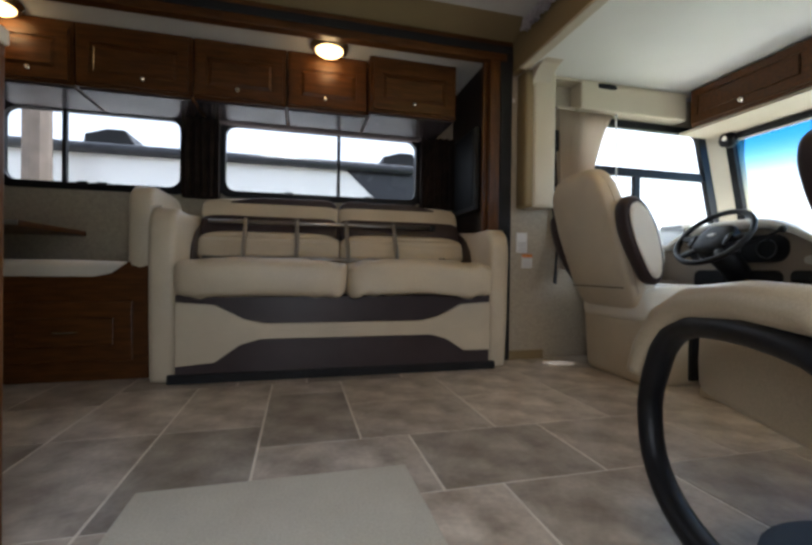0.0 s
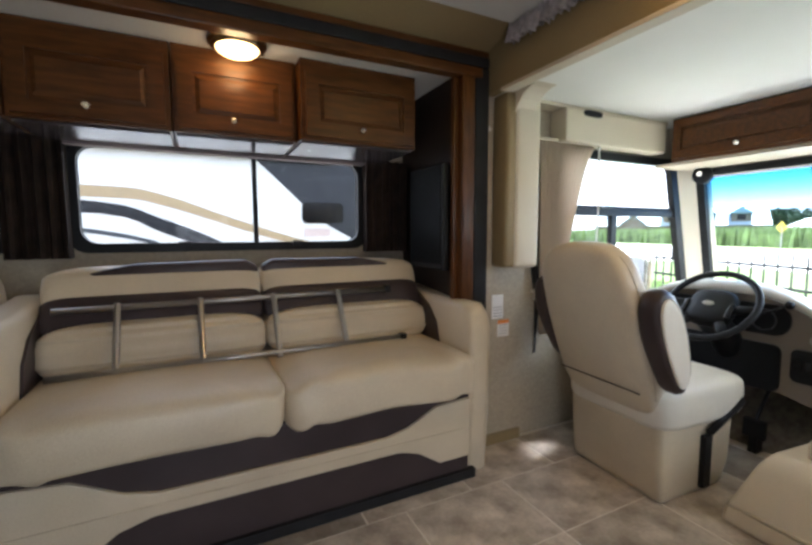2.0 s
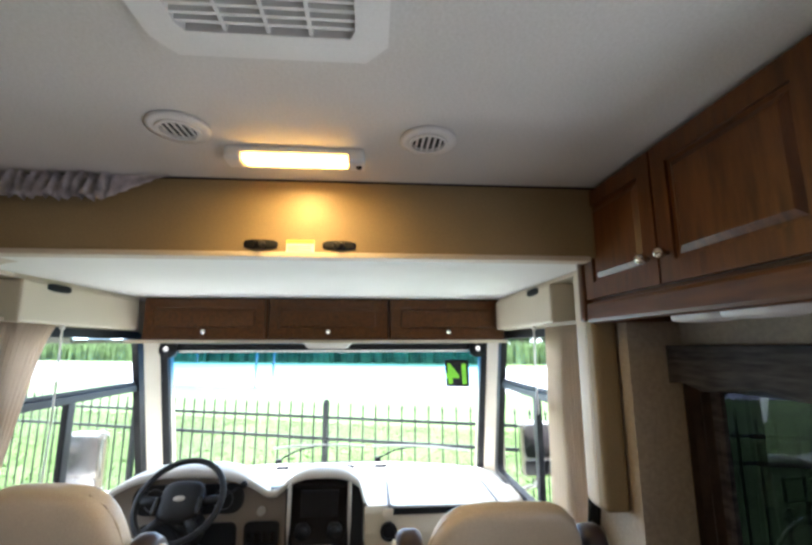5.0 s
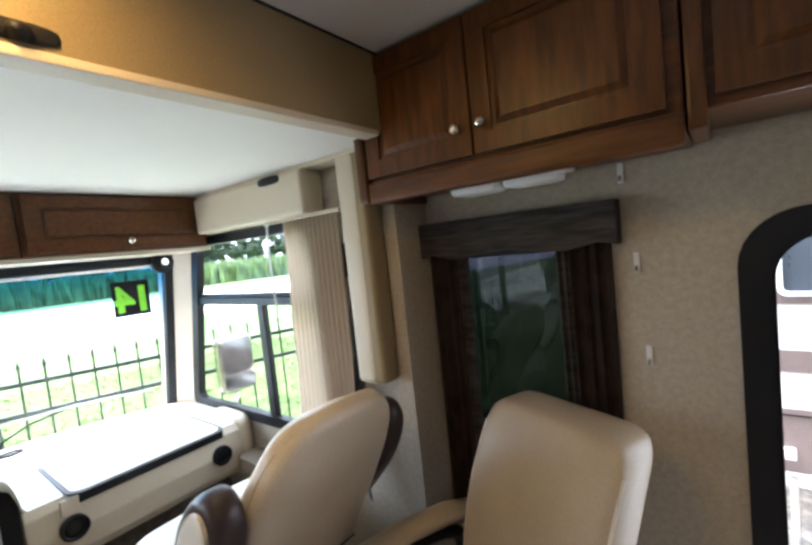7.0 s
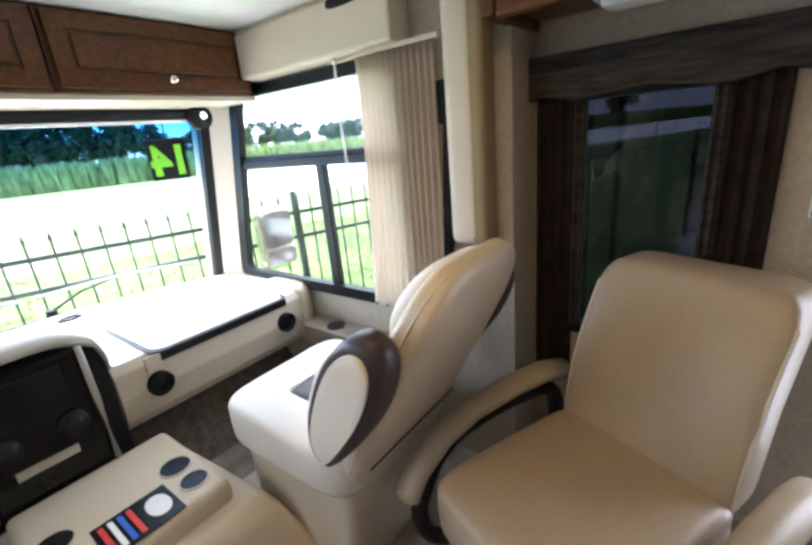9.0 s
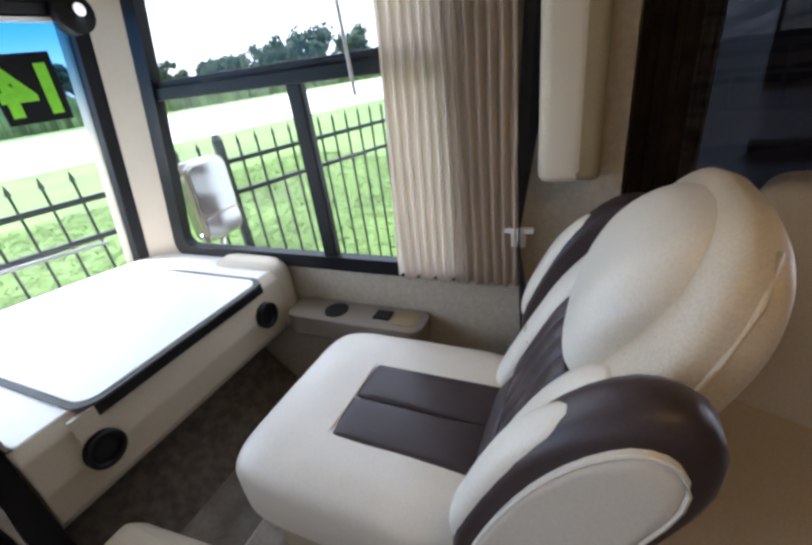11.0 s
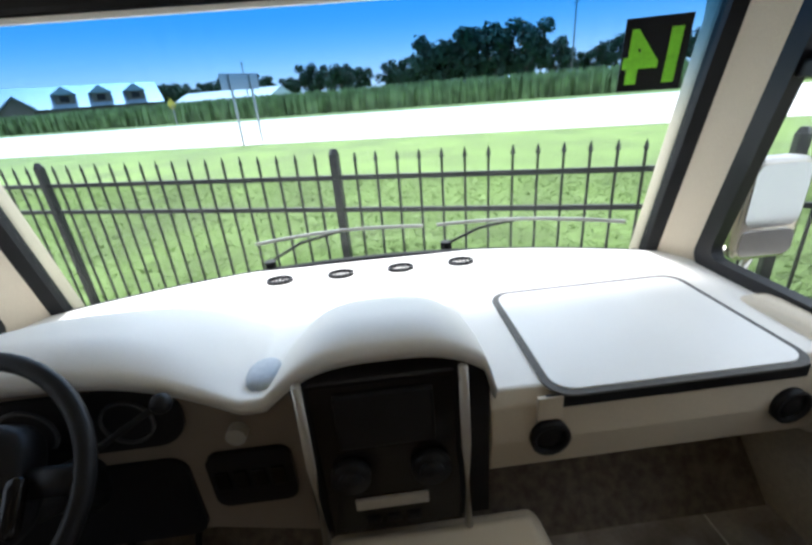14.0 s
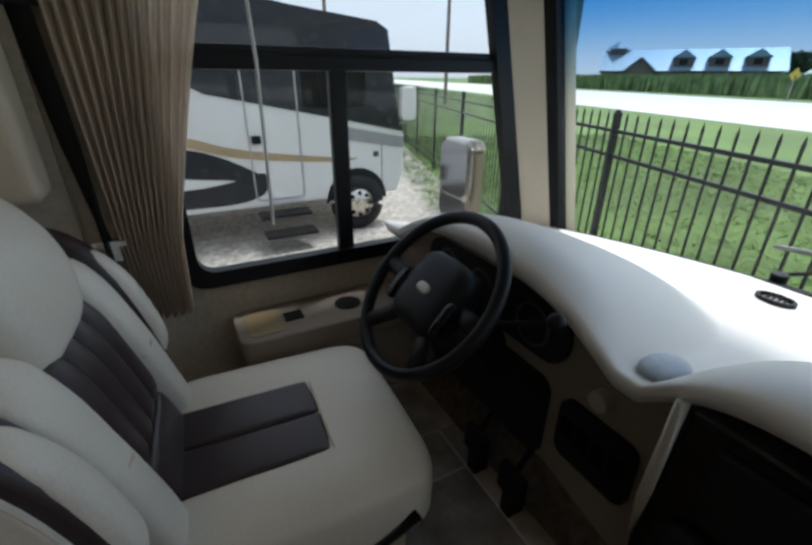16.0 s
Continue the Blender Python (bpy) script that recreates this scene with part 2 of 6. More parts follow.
def prism(points, axis, a, b, r=0.0):
    """A polygon given in the two other axes, drawn out along axis from a to b."""
    bm = bmesh.new()
    def at(p, d):
        return {"x": (d, p[0], p[1]), "y": (p[0], d, p[1]), "z": (p[0], p[1], d)}[axis]
    lo = [bm.verts.new(at(p, a)) for p in points]
    hi = [bm.verts.new(at(p, b)) for p in points]
    bm.faces.new(lo)
    bm.faces.new(hi[::-1])
    n = len(points)
    for i in range(n):
        bm.faces.new((lo[i], lo[(i + 1) % n], hi[(i + 1) % n], hi[i]))
    if r:
        bmesh.ops.recalc_face_normals(bm, faces=bm.faces)
        bmesh.ops.bevel(bm, geom=list(bm.edges), offset=r, segments=2, affect="EDGES", profile=0.6)
    return bm


def rounded(x0, x1, z0, z1, r, n=5):
    out = []
    for cx, cz, a0 in ((x1 - r, z1 - r, 0), (x0 + r, z1 - r, 90), (x0 + r, z0 + r, 180), (x1 - r, z0 + r, 270)):
        for i in range(n + 1):
            a = radians(a0 + 90 * i / n)
            out.append((cx + r * math.cos(a), cz + r * math.sin(a)))
    return out


def ring(outer, inner, axis, a, b):
    """A flat ring between two outlines with the same count of points, drawn out along axis."""
    bm = bmesh.new()
    def at(p, d):
        return {"x": (d, p[0], p[1]), "y": (p[0], d, p[1]), "z": (p[0], p[1], d)}[axis]
    rows = [[bm.verts.new(at(p, d)) for p in line] for line, d in ((outer, a), (outer, b), (inner, b), (inner, a))]
    n = len(outer)
    for k in range(4):
        for i in range(n):
            bm.faces.new((rows[k][i], rows[k][(i + 1) % n], rows[(k + 1) % 4][(i + 1) % n], rows[(k + 1) % 4][i]))
    return bm


def puff(cx, cy, cz, sx, sy, sz, e1=0.35, e2=0.35, nu=28, nv=14, bend=None):
    """A padded cushion: a superellipsoid with full sizes sx, sy, sz."""
    bm = bmesh.new()
    def s(v, e):
        return math.copysign(abs(v) ** e, v)
    grid = []
    for j in range(1, nv):
        ph = -math.pi / 2 + math.pi * j / nv
        row = []
        for i in range(nu):
            th = 2 * math.pi * i / nu
            p = Vector((sx / 2 * s(math.cos(ph), e1) * s(math.cos(th), e2), sy / 2 * s(math.cos(ph), e1) * s(math.sin(th), e2), sz / 2 * s(math.sin(ph), e1)))
            row.append(bm.verts.new(p))
        grid.append(row)
    lo, hi = bm.verts.new((0, 0, -sz / 2)), bm.verts.new((0, 0, sz / 2))
    for j in range(len(grid) - 1):
        for i in range(nu):
            k = (i + 1) % nu
            bm.faces.new((grid[j][i], grid[j][k], grid[j + 1][k], grid[j + 1][i]))
    for i in range(nu):
        k = (i + 1) % nu
        bm.faces.new((lo, grid[0][k], grid[0][i]))
        bm.faces.new((hi, grid[-1][i], grid[-1][k]))
    for v in bm.verts:
        if bend:
            v.co = bend(v.co)
        v.co += Vector((cx, cy, cz))
    return bm


def tube(points, r, n=8, closed=False, flat=None, across=None):
    """A round bar along a line of points; flat = (w, h) gives it an oval section instead."""
    bm = bmesh.new()
    pts = [Vector(p) for p in points]
    rows = []
    m = len(pts)
    up = Vector((0, 0, 1))
    for i, p in enumerate(pts):
        a = pts[(i - 1) % m] if closed or i else p
        b = pts[(i + 1) % m] if closed or i < m - 1 else p
        d = (b - a).normalized()
        side = d.cross(up)
        if across:
            side = Vector(across)
        if side.length < 0.05:
            side = d.cross(Vector((1, 0, 0)))
        side.normalize()
        top = side.cross(d).normalized()
        w, h = flat if flat else (r, r)
        rows.append([bm.verts.new(p + side * w * math.cos(2 * math.pi * k / n) + top * h * math.sin(2 * math.pi * k / n)) for k in range(n)])
    for i in range(m if closed else m - 1):
        for k in range(n):
            bm.faces.new((rows[i][k], rows[i][(k + 1) % n], rows[(i + 1) % m][(k + 1) % n], rows[(i + 1) % m][k]))
    if not closed:
        bm.faces.new(rows[0][::-1])
        bm.faces.new(rows[-1])
    return bm


def disc(cx, cy, cz, r, h, axis="z", n=20, r2=None):
    bm = bmesh.new()
    bmesh.ops.create_cone(bm, cap_ends=True, segments=n, radius1=r, radius2=r if r2 is None else r2, depth=h)
    turn = {"z": Matrix(), "x": Matrix.Rotation(radians(90), 4, "Y"), "y": Matrix.Rotation(radians(90), 4, "X")}[axis]
    bmesh.ops.transform(bm, matrix=Matrix.Translation((cx, cy, cz)) @ turn, verts=bm.verts)
    return bm


def ball(cx, cy, cz, r, squash=1.0, n=12):
    bm = bmesh.new()
    bmesh.ops.create_uvsphere(bm, u_segments=n, v_segments=n // 2 + 2, radius=r)
    for v in bm.verts:
        v.co = Vector((v.co.x + cx, v.co.y + cy, v.co.z * squash + cz))
    return bm


def merge(*bms):
    out = bms[0]
    for b in bms[1:]:
        me = bpy.data.meshes.new("tmp")
        b.to_mesh(me)
        b.free()
        out.from_mesh(me)
        bpy.data.meshes.remove(me)
    return out


def holed(u0, u1, v0, v1, holes, axis, a, b):
    """A wall with rectangular holes. axis 'y': u is x, v is z; axis 'z': u is x, v is y; axis 'x': u is y, v is z."""
    us = sorted({u0, u1, *[h[0] for h in holes], *[h[1] for h in holes]})
    vs = sorted({v0, v1, *[h[2] for h in holes], *[h[3] for h in holes]})
    bm = bmesh.new()
    cache = {}
    def vert(u, v, d):
        k = (round(u, 5), round(v, 5), d)
        if k not in cache:
            cache[k] = bm.verts.new({"y": (u, d, v), "z": (u, v, d), "x": (d, u, v)}[axis])
        return cache[k]
    def solid(i, j):
        if not (0 <= i < len(us) - 1 and 0 <= j < len(vs) - 1):
            return False
        cu, cv = (us[i] + us[i + 1]) / 2, (vs[j] + vs[j + 1]) / 2
        return not any(h[0] < cu < h[1] and h[2] < cv < h[3] for h in holes)
    for i in range(len(us) - 1):
        for j in range(len(vs) - 1):
            if not solid(i, j):
                continue
            q = [(us[i], vs[j]), (us[i + 1], vs[j]), (us[i + 1], vs[j + 1]), (us[i], vs[j + 1])]
            for d in (a, b):
                bm.faces.new([vert(*p, d) for p in q])
            for (p, r), (di, dj) in (((q[0], q[1]), (0, -1)), ((q[1], q[2]), (1, 0)), ((q[2], q[3]), (0, 1)), ((q[3], q[0]), (-1, 0))):
                if not solid(i + di, j + dj):
                    bm.faces.new((vert(*p, a), vert(*r, a), vert(*r, b), vert(*p, b)))
    return bm

# ---------------------------------------------------------------- shell of the motorhome
YR, YL, ZC = 0.62, 3.25, 2.10          # house side walls and ceiling
YCR, YCL, ZCC = 0.82, 3.27, 1.85       # cab side walls and cab ceiling
XB = 1.746                             # bulkhead over the cab opening
MID = 2.045                            # centre line of the cab


def shield_x(y):
    return 3.95 - 0.2 * (y - MID) ** 2


def rake(z):
    """How far the front of the cab leans back at a height."""
    return -0.235 * (z - 0.65) / 0.97


def raked(bm, weight):
    for v in bm.verts:
        v.co.x += rake(v.co.z) * weight(v.co.x)
    return bm



floor = struct("floor", holed(-2.4, 3.7, 0.60, 3.27, [(0.12, 0.84, 0.58, 1.15)], "z", -0.08, -0.0012), GROUT, "stone-look vinyl tile floor with pale joints", "floor")
well = struct("step_well", merge(B(0.12, 0.84, 0.55, 1.15, -0.40, -0.36), B(0.10, 0.12, 0.6, 1.15, -0.40, -0.005), B(0.84, 0.86, 0.6, 1.15, -0.40, -0.005), B(0.12, 0.84, 1.15, 1.17, -0.40, -0.009)), CARPET, "carpeted entry step well inside the door", "step")
ceiling = struct("ceiling", B(-2.4, 1.92, YR - 0.05, YL + 0.05, ZC, ZC + 0.05), CEIL, "off-white vinyl ceiling with batten seams", "ceiling")
for sx in (0.932, -0.29, -1.51):
    struct("ceiling_batten", B(sx - 0.012, sx + 0.012, YR, YL, ZC - 0.006, ZC + 0.002, 0.002), CEIL, "thin white ceiling batten", "trim")
wall_right = struct("wall_right", holed(-2.4, 1.90, -0.5, ZC, [(0.15, 0.80, -0.42, 1.42), (1.24, 1.74, 0.62, 1.42)], "y", YR - 0.05, YR), WALLP, "beige textured wall with door and window openings", "wall")
wall_left = struct("wall_left", holed(-2.4, 2.02, -0.08, ZC, [(-1.9, 1.745, -0.1, 2.02)], "y", YL, YL + 0.05), WALLP, "beige wall around the slide-out opening", "wall")
wall_rear = struct("wall_rear", B(-2.45, -2.4, YR - 0.05, 4.0, -0.1, ZC + 0.02), WALLP, "plain beige rear wall", "wall")
header = struct("header", B(XB, XB + 0.05, 0.955, YL, ZCC, ZC + 0.002), HEADER, "tan padded bulkhead panel above the cab", "wall")
cab_ceiling = struct("cab_ceiling", B(XB + 0.051, 4.0, YCR - 0.1, YCL + 0.1, ZCC, ZCC + 0.05), CABCEIL, "white underside of the drop-down bunk over the cab", "ceiling")
struct("cab_ceiling_trim", merge(B(XB + 0.06, 3.1, YCL - 0.10, YCL - 0.0, ZCC - 0.02, ZCC - 0.001, 0.004), B(XB + 0.06, 3.1, YCR + 0.0, YCR + 0.10, ZCC - 0.02, ZCC - 0.001, 0.004)), PLASTIC, "cream edge trim of the cab ceiling", "trim")
struct("header_trim", B(XB - 0.006, XB + 0.054, 0.985, YL - 0.12, ZCC - 0.014, ZCC + 0.004, 0.004), PLASTIC, "cream edge bead along the bulkhead bottom", "trim")
struct("ceiling_cove", prism([(3.035, ZC - 0.001), (YL, 2.052), (YL, ZC - 0.001)], "x", -2.39, XB - 0.001), HEADER, "sloping tan cove between ceiling and slide-out", "trim")
W = (2.24, 3.55, 0.66, 1.63)
cab_left = struct("cab_wall_left", holed(2.0, 3.75, -0.1, ZCC + 0.02, [W], "y", YCL, YCL + 0.06), WALLP, "beige cab side wall with driver window opening", "wall")
cab_right = struct("cab_wall_right", holed(1.85, 3.75, -0.1, ZCC + 0.02, [W], "y", YCR - 0.06, YCR), WALLP, "beige cab side wall with passenger window opening", "wall")
struct("cab_return_right", B(1.84, 1.90, YR - 0.05, YCR + 0.001, -0.1, ZCC), WALLP, "narrow return wall beside the passenger seat", "wall")


def curved(z0, z1, off0, off1, n=24, y0=0.84, y1=3.25, lean0=0.0, lean1=0.0):
    bm = bmesh.new()
    rows = []
    for i in range(n + 1):
        y = y0 + (y1 - y0) * i / n
        x = shield_x(y)
        rows.append([bm.verts.new(p) for p in ((x + off0 + lean0, y, z0), (x + off1 + lean0, y, z0), (x + off1 + lean1, y, z1), (x + off0 + lean1, y, z1))])
    for a, b in zip(rows, rows[1:]):
        for k in range(4):
            bm.faces.new((a[k], a[(k + 1) % 4], b[(k + 1) % 4], b[k]))
    bm.faces.new(rows[0])
    bm.faces.new(rows[-1][::-1])
    return bm


struct("front_wall", curved(-0.75, 0.635, 0.0, 0.05), RVWHITE, "white front cap below the windshield", "wall")
struct("front_wall_top", curved(1.62, ZCC + 0.04, 0.0, 0.05, 24, 0.84, 3.25, rake(1.62), rake(ZCC)), PLASTIC, "front cap above the windshield", "wall")
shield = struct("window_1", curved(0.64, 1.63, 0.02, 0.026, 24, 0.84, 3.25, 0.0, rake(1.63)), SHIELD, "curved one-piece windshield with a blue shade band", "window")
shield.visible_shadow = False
seal = part("window_frame", merge(curved(0.60, 0.645, 0.005, 0.035), curved(1.60, 1.64, 0.0, 0.035, 24, 0.84, 3.25, rake(1.6), rake(1.64)), curved(0.62, 1.63, 0.0, 0.04, 3, 0.88, 0.93, 0.007, rake(1.63)), curved(0.62, 1.63, 0.0, 0.04, 3, 3.16, 3.21, 0.007, rake(1.63))), RUBBER, shield, "black rubber windshield seal")

# pillars beside the windshield
for side, y_in, y_out in (("left", 3.16, YCL), ("right", 0.93, YCR)):
    pts = [(3.755, y_in), (3.555, y_out), (3.86, y_out), (3.80, y_in)]
    struct("pillar_" + side, raked(prism(pts, "z", 0.60, ZCC, 0.012), lambda x: 1.0), PLASTIC, "cream moulded pillar beside the windshield", "pillar")


def cab_window(name, y, out, label):
    """Sliding cab window: a black frame, a cross bar, an upper pane and two lower panes."""
    x0, x1, z0, z1 = W
    o, i = rounded(x0 - 0.015, x1 + 0.02, z0 - 0.02, z1 + 0.015, 0.07), rounded(x0 + 0.035, x1 - 0.045, z0 + 0.032, z1 - 0.032, 0.05)
    ya, yb = (y - 0.03, y + 0.012) if out > 0 else (y - 0.012, y + 0.03)
    lean = lambda x: max(0.0, min(1.0, (x - 2.75) / 0.75))
    f = struct(name, raked(ring(o, i, "y", ya, yb), lean), BLACK, label, "window")
    part("cross_bar", raked(merge(B(x0 + 0.03, x1 - 0.03, y - 0.018, y + 0.018, 1.262, 1.305, 0.006), B(x0 + 0.03, x1 - 0.03, y - 0.008, y + 0.008, 1.305, 1.325, 0.003)), lean), BLACK, f)
    part("mullion", B(2.73, 2.785, y - 0.016, y + 0.016, z0 + 0.03, 1.265, 0.006), BLACK, f)
    for n_, a, b, c, d in (("upper_pane", x0 + 0.03, x1 - 0.04, 1.32, z1 - 0.03), ("rear_pane", x0 + 0.03, 2.74, z0 + 0.03, 1.27), ("front_pane", 2.78, x1 - 0.04, z0 + 0.03, 1.27)):
        p = part(n_, raked(B(a, b, y + out * 0.006, y + out * 0.010, c, d), lean), PANE, f)
        p.visible_shadow = False
    return f


cab_window("window_2", YCL + 0.01, 1, "black-framed sliding driver window")
cab_window("window_3", YCR - 0.01, -1, "black-framed sliding passenger window")

# cornice boxes over the cab windows, with dark hand holes
for side, a, b in (("left", YCL - 0.12, YCL - 0.002), ("right", YCR + 0.002, YCR + 0.12)):
    c = struct("cornice_" + side, B(2.20, 3.06, a, b, 1.652, ZCC - 0.021, 0.012), PLASTIC, "cream padded cornice box above the cab window", "trim")
    yy = a - 0.001 if side == "left" else b + 0.001
    part("hand_hole", puff(2.40, yy, 1.812, 0.15, 0.012, 0.036, 0.6, 0.6, 16, 8), BLACK, c, "dark oval hand hole")

# arch posts between house and cab
for side, a, b in (("left", YL - 0.13, YL - 0.004), ("right", YCR - 0.0, YCR + 0.10)):
    x0 = 1.83 if side == "left" else 1.86
    p = struct("arch_post_" + side, B(x0 + (0.06 if side == "right" else 0.0), x0 + 0.17, a, b, 0.98, ZCC + 0.0, 0.03, 3), PLASTIC, "cream padded arch post with tan rear pad", "trim", True)
    part("rear_pad", B(x0 + (-0.045 if side == "left" else 0.03), x0 + (0.06 if side == "left" else 0.12), a + 0.008, b - 0.002, 0.985, ZCC - 0.004, 0.02, 3), HEADER, p, "tan padded rear face", True)
    sgn = -1 if side == "left" else 1
    yw = a + 0.02 if side == "left" else b - 0.02
    pts = [(yw, ZCC), (yw, ZCC - 0.16)] + [(yw + sgn * 0.16 * (1 - math.cos(radians(t))), ZCC - 0.16 + 0.16 * math.sin(radians(t))) for t in range(0, 91, 15)]
    if side == "left":
        part("arch_fillet", prism(pts, "x", x0 - 0.0, x0 + 0.12), PLASTIC, p)

# slide-out box
SX0, SX1, SYB, SZC = -1.9, 1.60, 3.92, 1.945
struct("slide_floor", B(SX0, SX1, YL - 0.02, SYB, -0.05, 0.0), CARPET, "floor of the slide-out", "floor")
struct("slide_ceiling", B(SX0, SX1 + 0.14, YL + 0.0, SYB, SZC, SZC + 0.05), CEIL, "white slide-out ceiling", "ceiling")
slide_back = struct("slide_wall_back", holed(SX0, SX1, 0.0, SZC, [(-1.38, -0.345, 1.10, 1.58), (-0.10, 1.31, 1.10, 1.58)], "y", SYB, SYB + 0.05), WALLP, "outer wall of the slide-out with two windows", "wall")
struct("slide_wall_end", B(SX1, SX1 + 0.05, YL + 0.0, SYB, 0.0, SZC), ENDWALL, "dark wood end wall of the slide-out", "wall")
struct("slide_wall_rear", B(SX0 - 0.05, SX0, YL + 0.0, SYB, 0.0, SZC), WALLP, "rear end wall of the slide-out", "wall")
for nm, x0, x1, xm in (("window_4", -0.10, 1.31, 0.70), ("window_5", -1.38, -0.345, -1.04)):
    f = struct(nm, ring(rounded(x0 - 0.03, x1 + 0.03, 1.07, 1.61, 0.08), rounded(x0 + 0.02, x1 - 0.02, 1.115, 1.57, 0.07), "y", SYB - 0.02, SYB + 0.03), BLACK, "black-framed slide-out window above the sofa", "window")
    part("mullion", B(xm - 0.012, xm + 0.012, SYB - 0.012, SYB + 0.02, 1.11, 1.575, 0.003), BLACK, f)
    for a, b in ((x0 + 0.01, xm - 0.01), (xm + 0.01, x1 - 0.01)):
        part("pane", B(a, b, SYB + 0.004, SYB + 0.008, 1.105, 1.578), SLIDEPANE, f).visible_shadow = False
    for lx in (x0 + 0.45, xm + 0.22):
        part("latch", B(lx - 0.03, lx + 0.03, SYB - 0.035, SYB - 0.018, 1.10, 1.122, 0.004), BLACK, f)
# dark side drapes and blind housings beside the slide windows
for x0, x1 in ((-0.34, -0.11), (1.32, 1.58), (-1.85, -1.40)):
    d = thing("side_drape", ((x0 + x1) / 2, SYB - 0.06, 1.05), "dark brown fabric panel beside the window", "drape", "drapes of the slide-out")
    w = x1 - x0
    part("panel", prism([(-w / 2 + w * i / 16, -0.02 + 0.02 * math.sin(i * 1.9)) for i in range(17)] + [(w / 2, 0.05), (-w / 2, 0.05)], "z", 0.0, 0.54), DRAPE, d)
blind = thing("roller_blind", (0.6, SYB - 0.05, 1.56), "grey-brown rolled blind above the sofa window", "blind")
part("roll", B(-0.72, 0.72, -0.03, 0.03, 0.0, 0.045, 0.015), mat("grey blind fabric", (0.16, 0.13, 0.13), 0.8), blind)

# wood and rubber trim round the slide opening
struct("slide_fascia_top", B(SX0, 1.70, YL - 0.035, YL + 0.03, 1.915, 1.965, 0.008), WOOD, "cherry wood fascia along the slide-out top", "trim")
struct("slide_seal_top", B(SX0, 1.745, YL - 0.03, YL + 0.02, 1.967, 2.02, 0.01), RUBBER, "black rubber seal above the fascia", "trim")
struct("slide_fascia_top_upper", B(SX0, 1.745, YL - 0.02, YL - 0.002, 2.022, 2.05, 0.005), WOOD, "cherry wood bead above the seal", "trim")
struct("slide_fascia_side", B(1.585, 1.655, YL - 0.035, YL + 0.03, 0.0, 1.914, 0.008), WOODV, "cherry wood upright fascia of the slide-out", "trim")
struct("slide_seal_side", B(1.657, 1.745, YL - 0.03, YL + 0.02, 0.0, 1.965, 0.012), RUBBER, "ribbed black rubber seal of the slide-out", "trim")
# dark strip drawn in place of the shadow line where bulkhead meets ceiling
struct("header_shadow_line", B(XB - 0.004, XB + 0.0, YR, YL, ZC - 0.006, ZC), RUBBER, "thin dark strip standing in for the shadow line at the ceiling", "trim")
struct("slide_fascia_edge", B(1.555, 1.585, YL + 0.0, YL + 0.03, 0.0, 1.914, 0.004), WOODV, "cherry wood edge inside the fascia", "trim")
struct("baseboard", B(1.75, 2.0, YL - 0.012, YL - 0.001, 0.0, 0.06, 0.003), HEADER, "low tan baseboard", "baseboard")

# entry door frame and the passenger-side window
door = struct("door_1", ring(rounded(0.09, 0.865, -0.44, 1.48, 0.15, 7), rounded(0.15, 0.80, -0.38, 1.42, 0.12, 7), "y", YR - 0.06, YR + 0.02), BLACK, "black rounded frame of the open entry door", "door")
part("gasket", ring(rounded(0.14, 0.81, -0.39, 1.43, 0.12, 7), rounded(0.165, 0.785, -0.37, 1.405, 0.11, 7), "y", YR - 0.075, YR - 0.045), RUBBER, door)
part("hinge", B(0.79, 0.81, YR - 0.03, YR + 0.03, 0.35, 0.42, 0.004), CHROME, door, "bright metal strike plate")
win6 = struct("window_6", ring(rounded(1.20, 1.78, 0.58, 1.46, 0.06), rounded(1.25, 1.73, 0.63, 1.41, 0.05), "y", YR - 0.04, YR + 0.01), BLACK, "dark tinted window in the passenger-side wall", "window")
part("pane", B(1.24, 1.74, YR - 0.02, YR - 0.015, 0.62, 1.42), DARKPANE, win6).visible_shadow = False

# ---------------------------------------------------------------- panelled wood cabinets
def door_front(name, parent, x0, x1, z0, z1, y, out, knob, upright=False):
    """A raised-panel door in the plane y, facing out (+1: towards +y)."""
    wd = WOODV if upright else WOOD
    s = lambda a: y + out * a
    lo, hi = (lambda a, b: (min(s(a), s(b)), max(s(a), s(b)))), None
    d = part(name, B(x0, x1, *lo(0.0, 0.014), z0, z1, 0.004), wd, parent)
    w = min(0.055, (z1 - z0) * 0.24)
    part("frame", ring([(x0, z0), (x1, z0), (x1, z1), (x0, z1)], [(x0 + w, z0 + w), (x1 - w, z0 + w), (x1 - w, z1 - w), (x0 + w, z1 - w)], "y", *lo(0.013, 0.022)), wd, d)
    g = w + 0.008
    pan = B(x0 + g, x1 - g, *lo(0.012, 0.023), z0 + g, z1 - g)
    for v in pan.verts:
        if abs(v.co.y - s(0.023)) < 1e-4:
            v.co.x += 0.02 if v.co.x < (x0 + x1) / 2 else -0.02
            v.co.z += 0.02 if v.co.z < (z0 + z1) / 2 else -0.02
    part("raised_panel", pan, wd, d)
    kx, kz = knob
    part("knob", merge(disc(kx, s(0.03), kz, 0.006, 0.022, "y", 10), ball(kx, s(0.045), kz, 0.016, 0.9, 12)), CHROME, d, "round brushed nickel knob", True)
    return d


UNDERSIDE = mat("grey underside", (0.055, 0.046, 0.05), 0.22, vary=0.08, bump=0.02)


